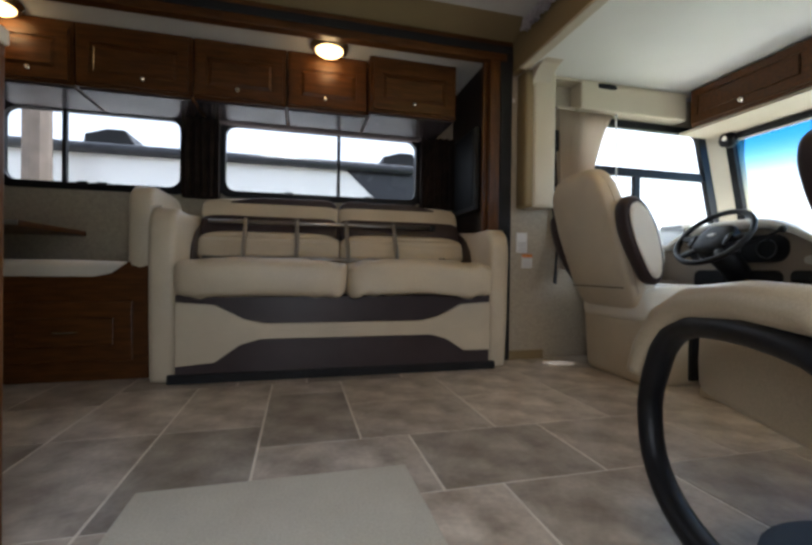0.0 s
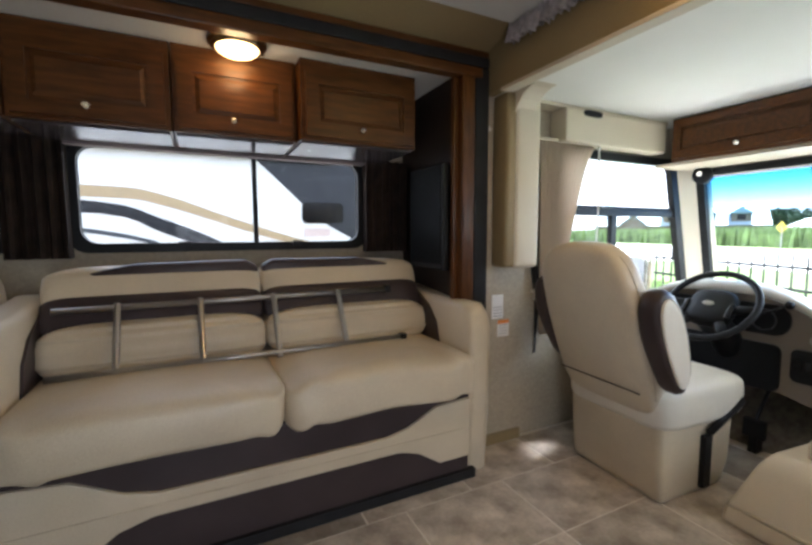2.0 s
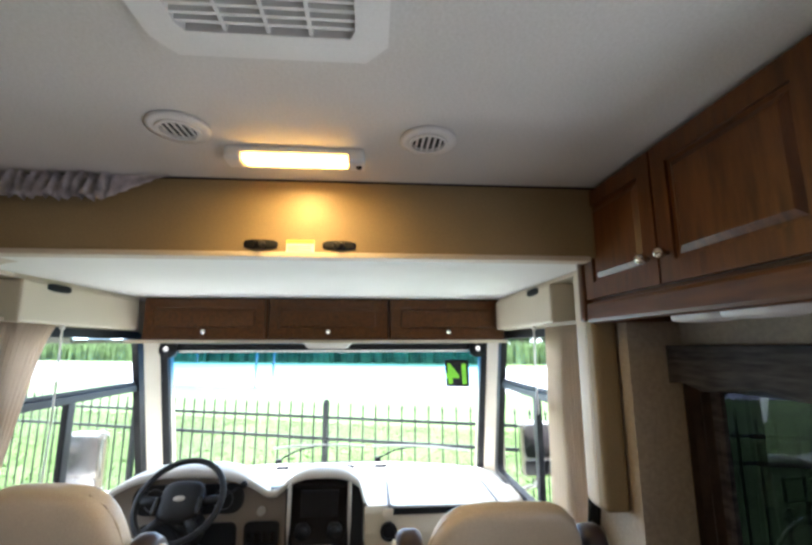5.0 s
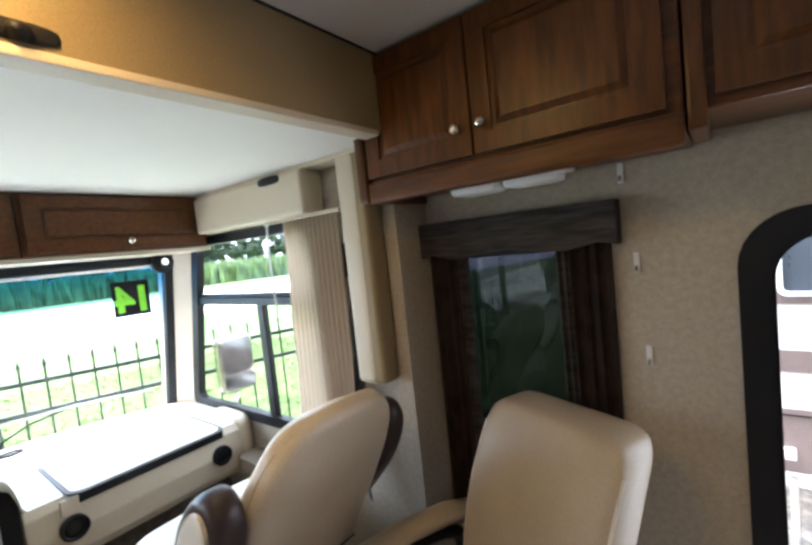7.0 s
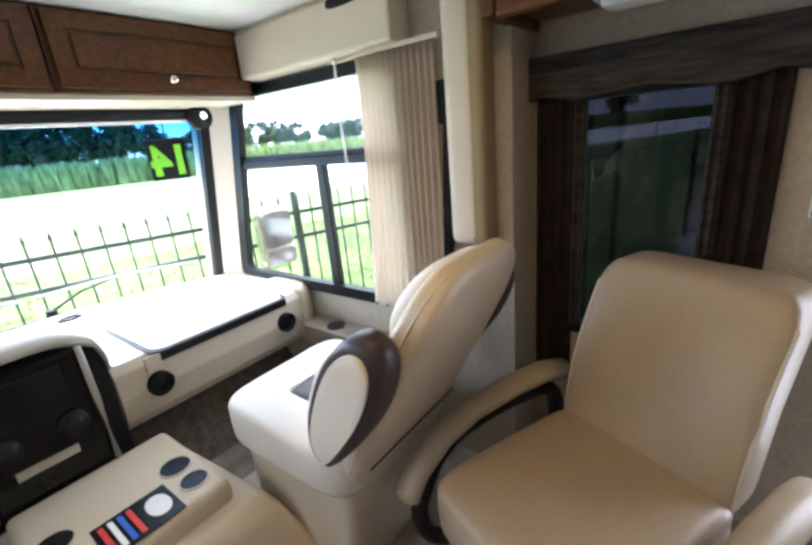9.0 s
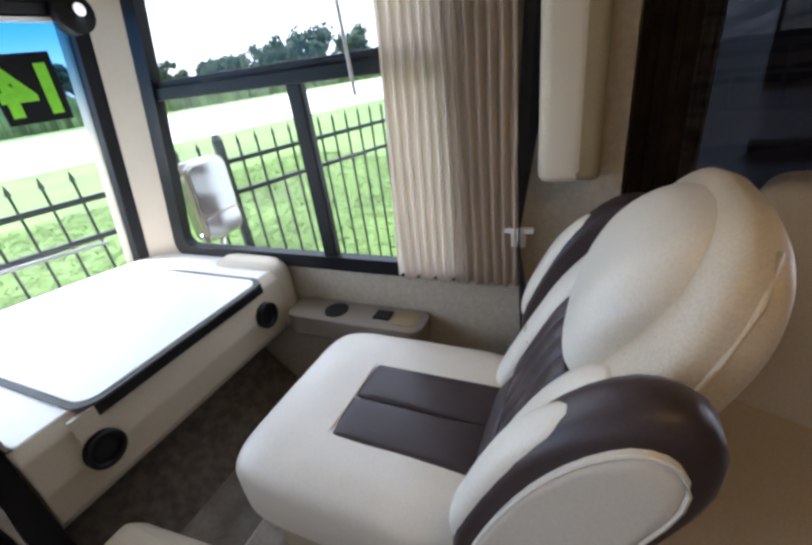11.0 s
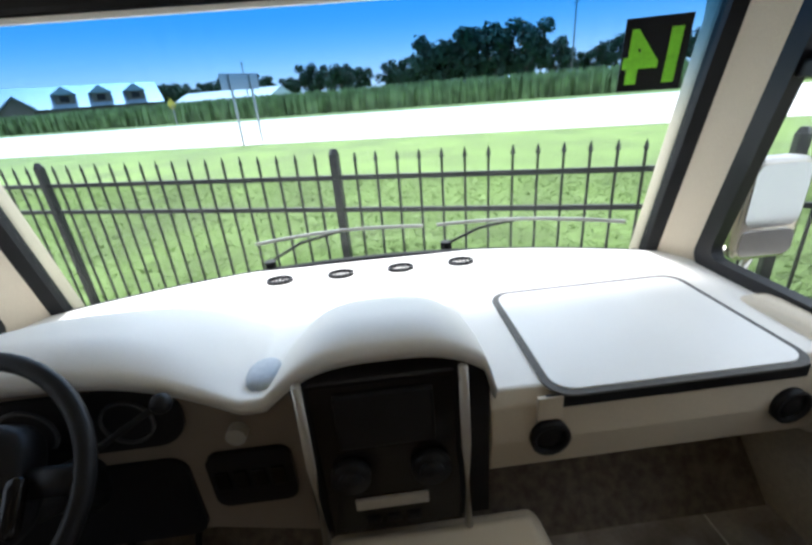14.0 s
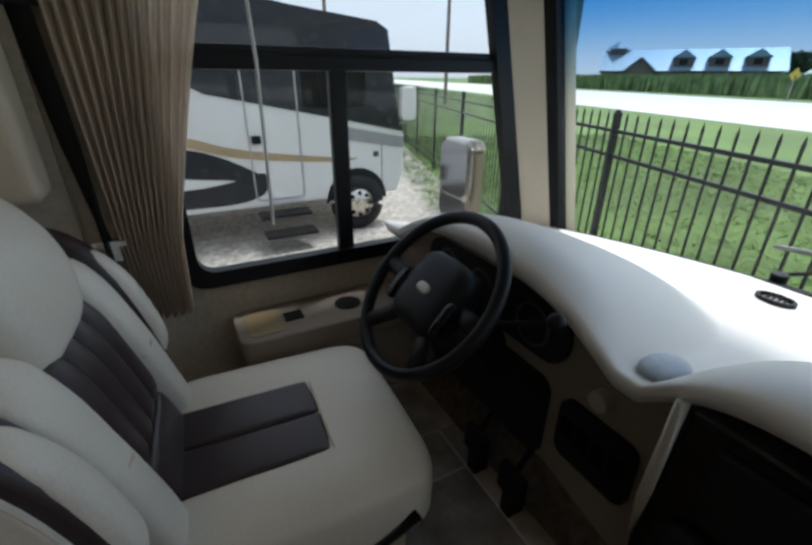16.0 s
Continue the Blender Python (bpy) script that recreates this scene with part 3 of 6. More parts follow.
def slide_cabinet(x0, x1, y, kx):
    c = thing("overhead_cabinet", (0, 0, 0), "cherry wood overhead cabinet above the sofa", "cabinet", "overhead cabinets of the slide-out")
    part("body", B(x0, x1, y, SYB - 0.003, 1.585, SZC - 0.004, 0.004), WOOD, c)
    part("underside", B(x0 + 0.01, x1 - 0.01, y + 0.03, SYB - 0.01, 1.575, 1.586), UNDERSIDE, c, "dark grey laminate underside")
    door_front("door", c, x0 + 0.02, x1 - 0.02, 1.60, 1.885, y, -1, (kx, 1.642))
    return c


slide_cabinet(-0.80, -0.20, 3.50, -0.45)
slide_cabinet(-0.195, 0.335, 3.50, 0.054)
slide_cabinet(0.34, 0.845, 3.50, 0.571)
slide_cabinet(-1.40, -0.805, 3.50, -1.0)
slide_cabinet(0.85, 1.43, 3.42, 1.131)

cab_oh = thing("overhead_cabinet", (0, 0, 0), "cherry wood overhead cabinet on the entry side", "cabinet", "overhead cabinets of the entry side")
RY = 0.95
part("body", B(0.945, 1.821, YR + 0.002, RY, 1.665, ZC - 0.003, 0.006), WOOD, cab_oh)
part("end_panel", B(1.822, 1.862, YR + 0.002, RY + 0.03, 1.635, ZC - 0.004, 0.012), WOODV, cab_oh)
part("light_rail", B(0.945, 1.821, RY - 0.02, RY + 0.024, 1.63, 1.70, 0.012), WOOD, cab_oh)
door_front("door", cab_oh, 1.43, 1.815, 1.712, 2.085, RY, 1, (1.465, 1.787), True)
door_front("door", cab_oh, 0.975, 1.422, 1.712, 2.085, RY, 1, (1.388, 1.787), True)
cab_oh2 = thing("overhead_cabinet", (0, 0, 0), "deep cherry wood overhead cabinet by the door", "cabinet", "overhead cabinets of the entry side")
part("body", B(-0.6, 0.935, YR + 0.002, RY - 0.03, 1.70, ZC - 0.003, 0.006), WOOD, cab_oh2)
part("corner_post", B(0.905, 0.94, YR + 0.1, RY + 0.0, 1.66, ZC - 0.004, 0.008), WOODV, cab_oh2)
door_front("door", cab_oh2, 0.40, 0.89, 1.725, 2.075, RY - 0.03, 1, (0.45, 1.79), True)
door_front("door", cab_oh2, -0.1, 0.39, 1.725, 2.075, RY - 0.03, 1, (0.34, 1.79), True)

fx = 3.06
for k in range(3):
    y0, y1 = 0.885 + k * 0.745, 0.885 + (k + 1) * 0.745 - 0.004
    c = thing("cab_cabinet", (0, 0, 0), "reddish cherry wood cabinet over the windshield", "cabinet", "cabinets over the windshield")
    part("body", B(fx, fx + 0.36, y0, y1, 1.592, ZCC - 0.003, 0.004), WOOD, c)
    d = part("door", B(fx - 0.014, fx, y0 + 0.015, y1 - 0.015, 1.605, 1.835, 0.004), WOOD, c)
    a, b = y0 + 0.015, y1 - 0.015
    part("frame", ring([(a, 1.605), (b, 1.605), (b, 1.835), (a, 1.835)], [(a + 0.05, 1.655), (b - 0.05, 1.655), (b - 0.05, 1.785), (a + 0.05, 1.785)], "x", fx - 0.022, fx - 0.013), WOOD, d)
    part("raised_panel", B(fx - 0.022, fx - 0.012, a + 0.062, b - 0.062, 1.667, 1.773, 0.006), WOOD, d)
    km = (y0 + y1) / 2
    part("knob", merge(disc(fx - 0.03, km, 1.64, 0.006, 0.022, "x", 10), ball(fx - 0.045, km, 1.64, 0.017, 0.9, 12)), CHROME, d, "round brushed nickel knob", True)
soffit = struct("soffit", B(fx + 0.02, 3.46, 0.86, 3.23, 1.572, 1.590), PLASTIC, "cream soffit below the windshield cabinets", "trim")

# galley cabinet beside the entry
gal = thing("galley_cabinet", (0, 0, 0), "cherry wood galley cabinet end beside the entry", "cabinet")
part("body", B(-1.5, -0.115, YR + 0.003, 1.68, 0.0, 0.98, 0.006), WOODV, gal)
part("corner_post", B(-0.125, -0.10, 1.64, 1.695, 0.0, 0.98, 0.005), WOODV, gal)
part("worktop", B(-1.52, -0.095, YR + 0.003, 1.70, 0.98, 1.01, 0.006), PLASTIC, gal, "tan laminate worktop")

# ---------------------------------------------------------------- sofa
def build_sofa():
    s = thing("sofa", (0.66, 3.3, 0), "cream and dark brown leather sofa with two seat cushions", "sofa")
    X = lambda x: x - 0.66
    Y = lambda y: y - 3.3
    part("base", B(X(-0.17), X(1.52), Y(3.05), Y(3.78), 0.0, 0.44, 0.01), BROWN, s, "dark brown leather base")
    part("plinth", B(X(-0.2), X(1.55), Y(3.03), Y(3.8), 0.0, 0.045, 0.005), RUBBER, s)
    # cream swoops over the front
    w0, w1 = X(-0.165), X(1.515)
    mid = [(w0, 0.405), (w0 + 0.18, 0.39), (w0 + 0.32, 0.315), (w0 + 0.42, 0.292), (w1 - 0.42, 0.292), (w1 - 0.32, 0.315), (w1 - 0.18, 0.385), (w1, 0.395),
           (w1, 0.115), (w1 - 0.16, 0.115), (w1 - 0.27, 0.185), (w1 - 0.36, 0.212), (w0 + 0.40, 0.212), (w0 + 0.30, 0.185), (w0 + 0.18, 0.10), (w0, 0.085)]
    part("front_panel", prism(mid, "y", Y(3.035), Y(3.06), 0.006), CREAM, s, "cream leather front panel with curved ends")
    part("seam", B(w0, w1, Y(3.031), Y(3.037), 0.25, 0.255), CREAM, s)
    for a, b in ((-0.165, 0.675), (0.675, 1.515)):
        cx = (X(a) + X(b)) / 2
        def puck(p):
            front = max(0.0, (-p.y - 0.1) / 0.3)
            z = p.z + 0.018 * math.sin(p.x * 38 + p.y * 9) * front * noise.noise(Vector((p.x * 6, p.y * 3, a))) * 3
            return Vector((p.x, p.y + 0.02 * noise.noise(Vector((p.x * 9, p.z * 10, a))), z + 0.012 * math.cos(p.x * 3.4)))
        part("seat_cushion", puff(cx, Y(3.285), 0.52, b - a + 0.012, 0.66, 0.20, 0.32, 0.2, 56, 20, puck), CREAM, s, "", True)
        # back: lower pleated roll, dark band, cream band, dark headroll
        bend = lambda p: Vector((p.x, p.y + 0.35 * p.z, p.z))
        part("lumbar_roll", puff(cx, Y(3.54), 0.70, b - a, 0.20, 0.21, 0.5, 0.2, 40, 44, lambda p: Vector((p.x, p.y + 0.25 * p.z + 0.005 * math.sin(p.z * 190), p.z))), CREAM, s, "pleated cream leather roll", True)
        part("back_band", puff(cx, Y(3.61), 0.83, b - a, 0.16, 0.17, 0.4, 0.15, 40, 12, bend), BROWN, s, "dark brown leather band", True)
        part("back_pad", puff(cx, Y(3.66), 0.925, b - a, 0.17, 0.19, 0.42, 0.16, 40, 12, bend), CREAM, s, "", True)
        side = -1 if a < 0 else 1
        head = [(-0.34, 0.0), (-0.25, 0.055), (-0.1, 0.085), (0.36, 0.09), (0.41, 0.06), (0.41, 0.02), (-0.02, 0.015), (-0.16, 0.0)]
        pts = [(cx - side * px, 0.945 + pz) for px, pz in head]
        part("head_roll", prism(pts, "y", Y(3.60), Y(3.70), 0.015), BROWN, s, "dark brown leather top panel", True)
    for x0, x1, top in ((-0.29, -0.165, 0.88), (1.515, 1.635, 0.83)):
        prof = [(Y(3.06), 0.0), (Y(3.04), 0.3), (Y(3.03), top - 0.13), (Y(3.05), top - 0.05), (Y(3.11), top), (Y(3.35), top - 0.005), (Y(3.75), top + 0.03), (Y(3.80), top), (Y(3.80), 0.0)]
        part("arm", prism(prof, "x", X(x0), X(x1), 0.03), CREAM, s, "", True)
        xi = X(x1) + 0.004 if x0 < 0 else X(x0) - 0.004
        pts = [(Y(3.30), 0.56), (Y(3.34), 0.70), (Y(3.42), 0.78), (Y(3.6), 0.86), (Y(3.6), 0.5), (Y(3.3), 0.5)]
        part("arm_inlay", prism(pts, "x", xi - 0.006, xi + 0.006), BROWN, s, "dark brown leather inlay")
    return s


build_sofa()

# bed rail leaning on the sofa
rail = thing("bunk_rail", (0.57, 3.36, 0.635), "grey aluminium bunk guard rail lying on the sofa", "rail")
top, bot = [(-0.68, 0.15, 0.225), (0.72, 0.15, 0.23)], [(-0.68, 0.0, 0.0), (0.74, 0.0, 0.0)]
part("top_bar", tube(top, 0.013, 10), ALU, rail, "", True)
part("bottom_bar", tube(bot, 0.013, 10), ALU, rail, "", True)
for x in (-0.464, -0.162, 0.146, 0.458):
    part("upright", tube([(x, -0.014, -0.02), (x, 0.136, 0.245)], 0.0, 8, False, (0.013, 0.009)), ALU, rail)
for p in ((0.73, 0.15, 0.23), (0.75, 0.0, 0.0)):
    part("end_cap", B(p[0] - 0.012, p[0] + 0.02, p[1] - 0.02, p[1] + 0.02, p[2] - 0.02, p[2] + 0.02, 0.006), BLACK, rail)

# dinette bench and table
din = thing("dinette_bench", (-0.9, 3.2, 0), "cherry wood dinette bench with cream seat cushion", "bench")
pts = [(-0.9, 0.0), (0.595, 0.0), (0.595, 0.60), (0.575, 0.625), (0.53, 0.625), (0.47, 0.60), (0.40, 0.545), (0.32, 0.525), (-0.9, 0.525)]
part("side_panel", prism(pts, "y", 0.0, 0.03, 0.004), WOOD, din)
part("body", B(-0.9, 0.59, 0.03, 0.65, 0.0, 0.45), WOOD, din)
d = part("drawer", B(-0.08, 0.50, -0.016, 0.0, 0.10, 0.40, 0.004), WOOD, din)
part("raised_panel", B(0.0, 0.42, -0.026, -0.015, 0.18, 0.32, 0.006), WOOD, d)
part("pull", tube([(0.16, -0.028, 0.25), (0.17, -0.045, 0.25), (0.25, -0.045, 0.25), (0.26, -0.028, 0.25)], 0.005, 8), CHROME, d)
part("cushion", puff(-0.16, 0.30, 0.53, 1.3, 0.56, 0.16, 0.35, 0.25), PALE, din, "", True)
part("backrest", puff(0.53, 0.28, 0.76, 0.14, 0.58, 0.50, 0.35, 0.35), CREAM, din, "", True)
part("strap", B(0.52, 0.63, -0.004, 0.006, 0.62, 0.90, 0.002), PALE, din, "pale leather strap over the bench back")
table = thing("dinette_table", (-1.35, 3.55, 0), "dark wood dinette table with metal edge", "table")
part("tabletop", B(-0.45, 0.45, -0.35, 0.33, 0.77, 0.80, 0.004), WOOD, table)
part("edge_strip", B(-0.452, 0.452, -0.356, -0.349, 0.772, 0.798, 0.002), ALU, table, "bright metal table edge")
part("leg", disc(0, 0, 0.385, 0.04, 0.77), CHROME, table)

tv = thing("television", (1.555, 3.47, 0.97), "black flat television on the slide-out end wall", "television")
part("housing", B(-0.04, 0.0, -0.18, 0.18, 0.0, 0.54, 0.008), BLACK, tv)
part("screen", B(-0.044, -0.039, -0.165, 0.165, 0.03, 0.525), SCREEN, tv, "glossy dark screen")
part("bracket", B(0.0, 0.044, -0.08, 0.08, 0.15, 0.35), BLACK, tv)


# ---------------------------------------------------------------- cab seats
def spline(rows, steps=4):
    """Smooth rows of numbers drawn through the given ones."""
    out_ = []
    n = len(rows)
    for i in range(n - 1):
        p0, p1, p2, p3 = (Vector(rows[max(0, min(n - 1, i + j))]) for j in (-1, 0, 1, 2))
        for k in range(steps):
            t = k / steps
            out_.append(0.5 * ((2 * p1) + (p2 - p0) * t + (2 * p0 - 5 * p1 + 4 * p2 - p3) * t * t + (3 * p1 - p0 - 3 * p2 + p3) * t ** 3))
    return out_ + [Vector(rows[-1])]


def padded(origin, lean, rows, yc=0.0, e=0.5, nu=32, ripple=0.0):
    """A padded form along a leaning spine; rows of (along, half width, front, back)."""
    up, fr = Vector((-math.sin(lean), 0, math.cos(lean))), Vector((math.cos(lean), 0, math.sin(lean)))
    bm = bmesh.new()
    s_ = lambda v: math.copysign(abs(v) ** e, v)
    loops = []
    for al, hw, nf, nb in [(*r, 0)[:4] for r in (tuple(v) for v in spline([Vector(r) for r in rows]))]:
        mid, half = (nf + nb) / 2, (nf - nb) / 2
        ring_ = []
        for i in range(nu):
            a = 2 * math.pi * i / nu
            y = hw * s_(math.cos(a))
            p = Vector(origin) + up * al + fr * (mid + half * s_(math.sin(a)))
            w = ripple * noise.noise(Vector((al * 9, y * 7, yc * 5 + 2)))
            ring_.append(bm.verts.new((p.x + w, y + yc, p.z)))
        loops.append(ring_)
    for a, b in zip(loops, loops[1:]):
        for i in range(nu):
            bm.faces.new((a[i], a[(i + 1) % nu], b[(i + 1) % nu], b[i]))
    bm.faces.new(loops[0][::-1])
    bm.faces.new(loops[-1])
    return bm


def slab_pad(points, y0, y1, side, edge):
    """A padded slab: an outline of (x, z) points swollen across its thickness."""
    bm = bmesh.new()
    cx, cz = sum(p[0] for p in points) / len(points), sum(p[1] for p in points) / len(points)
    loops = []
    for f, k in ((0.0, 0.80), (0.0, 0.92 - edge), (0.10, 0.975 - edge * 0.4), (0.3, 1.0), (0.7, 1.0), (0.90, 0.975 - edge * 0.4), (1.0, 0.92 - edge), (1.0, 0.80)):
        loops.append([bm.verts.new((cx + (px - cx) * k, side * (y0 + (y1 - y0) * f), cz + (pz - cz) * k)) for px, pz in points])
    n = len(points)
    for a, b in zip(loops, loops[1:]):
        for i in range(n):
            bm.faces.new((a[i], a[(i + 1) % n], b[(i + 1) % n], b[i]))
    bm.faces.new(loops[0][::-1])
    bm.faces.new(loops[-1])
    return bm


def captain_seat(x, y, turn, lean_deg, label, arm_s, arm_n, back, thick, low):
    s = thing("captain_seat", (x, y, 0), label, "seat", "captain seats", turn)
    part("skirt", prism([(-0.22, 0.0), (0.19, 0.0), (0.245, 0.10), (0.26, 0.36), (0.24, 0.40), (-0.25, 0.40), (-0.24, 0.2)], "y", -0.245, 0.245, 0.03), CREAM, s, "cream leather base skirt", True)
    dip = lambda p: Vector((p.x, p.y, p.z - 0.022 * max(0, 1 - (p.y / 0.22) ** 2) ** 1.5 * (p.z > 0) * max(0.0, min(1.0, (0.2 - p.x) / 0.14)) + 0.0025 * noise.noise(p * 9)))
    part("seat", puff(0.03, 0, 0.465 - low, 0.60, 0.56, 0.20, 0.34, 0.3, 48, 22, dip), PALE, s, "pale cream leather seat cushion", True)
    for k in (-1, 1):
        part("seat_insert", puff(-0.055, k * 0.064, 0.529 - low, 0.36, 0.126, 0.06, 0.22, 0.08, 32, 14), BROWN, s, "dark brown leather insert", True)
    L = radians(lean_deg)
    O = Vector((-0.13 - back, 0, 0.47 - low * 0.5))
    up, fr = Vector((-math.sin(L), 0, math.cos(L))), Vector((math.cos(L), 0, math.sin(L)))
    at = lambda al, yy, nn: tuple(O + up * al + fr * nn + Vector((0, yy, 0)))
    part("backrest", padded(O, L, [(-0.03, 0.16, -0.05, -0.09), (-0.015, 0.21, -0.03, -0.11), (0.05, 0.240, -0.005, -thick * 0.85), (0.2, 0.248, 0.0, -thick * 0.95), (0.38, 0.25, 0.0, -thick), (0.5, 0.246, -0.005, -thick), (0.6, 0.228, -0.012, -thick), (0.665, 0.198, -0.018, -thick * 0.92), (0.705, 0.15, -0.03, -thick * 0.8), (0.722, 0.08, -0.045, -thick * 0.65)], 0.0, 0.46, 44, 0.004), CREAM, s, "cream leather backrest", True)
    part("headrest", padded(O, L, [(0.40, 0.08, 0.0, -0.04), (0.41, 0.115, 0.018, -0.05), (0.44, 0.132, 0.034, -0.06), (0.50, 0.155, 0.046, -0.07), (0.57, 0.162, 0.046, -0.08), (0.63, 0.15, 0.03, -0.09), (0.675, 0.115, 0.004, -0.09), (0.70, 0.06, -0.03, -0.08)], 0.0, 0.62, 40, 0.004), PALE, s, "pale cream leather head pad", True)
    for k in (-1, 1):
        part("bolster", padded(O, L, [(-0.02, 0.02, 0.0, -0.04), (0.0, 0.042, 0.02, -0.05), (0.08, 0.054, 0.036, -0.06), (0.22, 0.056, 0.04, -0.06), (0.36, 0.058, 0.036, -0.06), (0.45, 0.055, 0.02, -0.06), (0.50, 0.02, -0.005, -0.05)], k * 0.188, 0.6, 24, 0.004), PALE, s, "", True)
        part("bolster_seam", tube([at(0.235, k * 0.136, 0.024), at(0.242, k * 0.175, 0.041), at(0.248, k * 0.215, 0.034), at(0.25, k * 0.243, 0.0)], 0.003, 6), CREAM, s)
    for q in range(4):
        part("back_pleat", padded(O, L, [(0.15, 0.02, 0.0, -0.03), (0.16, 0.031, 0.014, -0.03), (0.2, 0.034, 0.024, -0.03), (0.36, 0.034, 0.026, -0.03), (0.42, 0.03, 0.014, -0.03)], -0.099 + 0.066 * q, 0.7, 18), BROWN, s, "dark brown pleated leather", True)
    part("lumbar_insert", padded(O, L, [(-0.03, 0.10, 0.0, -0.03), (-0.01, 0.128, 0.016, -0.03), (0.07, 0.132, 0.022, -0.03), (0.14, 0.13, 0.018, -0.03), (0.152, 0.12, 0.0, -0.03)], 0.0, 0.4, 28), BROWN, s, "dark brown leather insert", True)
    # raised arms beside the back: dark brown rim round a cream side pad
    shape = [(0.0, -0.075), (0.02, -0.04), (0.10, -0.008), (0.25, 0.0), (0.36, -0.018), (0.435, -0.06), (0.45, -0.115), (0.40, -0.16), (0.27, -0.17), (0.11, -0.14), (0.02, -0.11)]
    loop = [tuple(v) for v in spline([Vector((*p, 0)) for p in shape + shape[:1]], 3)][:-1]
    ca, cn = 0.225, -0.09
    for k in (-1, 1):
        def outline(ga, gn):
            pts = [at(arm_s + ca + (al - ca) * ga, 0, arm_n + cn + (nn - cn) * gn) for al, nn, _ in loop]
            return [(p[0], p[2]) for p in pts]
        a = part("armrest", slab_pad(outline(1.0, 1.0), 0.252, 0.334, k, 0.04), BROWN, s, "raised armrest with dark brown leather rim", True)
        part("side_pad", slab_pad(outline(0.85, 0.70), 0.29, 0.343, k, 0.0), PALE, a, "cream leather side pad", True)
        part("front_pad", padded(tuple(O + up * arm_s + fr * arm_n), L, [(0.04, 0.01, -0.04, -0.07), (0.08, 0.03, -0.005, -0.06), (0.14, 0.036, 0.010, -0.06), (0.26, 0.036, 0.012, -0.06), (0.34, 0.03, -0.006, -0.07), (0.38, 0.01, -0.03, -0.07)], k * 0.293, 0.6, 18), PALE, a, "cream leather arm pad", True)
        part("piping", tube([(px, k * 0.341, pz) for px, pz in outline(0.83, 0.68)], 0.003, 6, True), PALE, a)
    # stitched seams
    part("seam", tube([(0.125, y_, 0.567 - low - 0.014 * max(0, 1 - (y_ / 0.22) ** 2) - 0.9 * max(0, abs(y_) - 0.2)) for y_ in (-0.27, -0.22, -0.1, 0.0, 0.1, 0.22, 0.27)], 0.003, 6), CREAM, s)
    part("shell_seam", tube([at(0.10, yy, -thick * 0.9 - 0.002) for yy in (-0.215, -0.12, 0, 0.12, 0.215)], 0.003, 6), BROWN, s)
    for k in (-1, 1):
        part("seam", tube([(0.31, k * 0.15, 0.53 - low), (0.335, k * 0.16, 0.45 - low), (0.31, k * 0.2, 0.40 - low)], 0.003, 6), CREAM, s)
        part("piping", tube([at(al, k * hw, -thick * 0.55) for al, hw in ((0.05, 0.241), (0.2, 0.249), (0.38, 0.251), (0.5, 0.247), (0.6, 0.229), (0.665, 0.199), (0.705, 0.15))], 0.004, 6), CREAM, s, "", True)
    yk = -0.262
    part("lever", tube([(0.05, yk, 0.28), (0.12, yk - 0.01, 0.33), (0.26, yk - 0.012, 0.40)], 0.0, 8, False, (0.012, 0.022)), BLACK, s, "black plastic recline lever", True)
    part("slot", B(0.02, 0.075, yk - 0.004, yk + 0.03, 0.03, 0.27, 0.006), BLACK, s)
    return s


captain_seat(2.35, 2.73, -3, 17, "cream leather driver seat with dark brown inserts", 0.09, 0.04, 0.05, 0.15, 0.05)
captain_seat(2.285, 1.31, 0, 27, "reclined cream leather passenger seat with dark brown inserts", 0.14, 0.065, 0.062, 0.115, 0.0)

# swivel armchair
ch = thing("armchair", (1.475, 1.195, 0), "tan leather swivel armchair with black loop arms", "armchair", "", 67)
part("base_plate", disc(0, 0, 0.015, 0.26, 0.03, "z", 32), BLACK, ch)
part("pedestal", disc(0, 0, 0.15, 0.07, 0.26), BLACK, ch)
part("seat", puff(0.06, 0, 0.37, 0.60, 0.52, 0.19, 0.33, 0.28, 40, 16), TAN, ch, "tan leather seat cushion", True)
tl = math.tan(radians(20))
part("backrest", puff(-0.26, 0, 0.645, 0.17, 0.50, 0.58, 0.24, 0.26, 40, 22, lambda p: Vector((p.x - tl * (p.z + 0.2) + 0.03 * math.cos(p.z * 7), p.y * (1 + 0.06 * p.z), p.z))), TAN, ch, "", True)
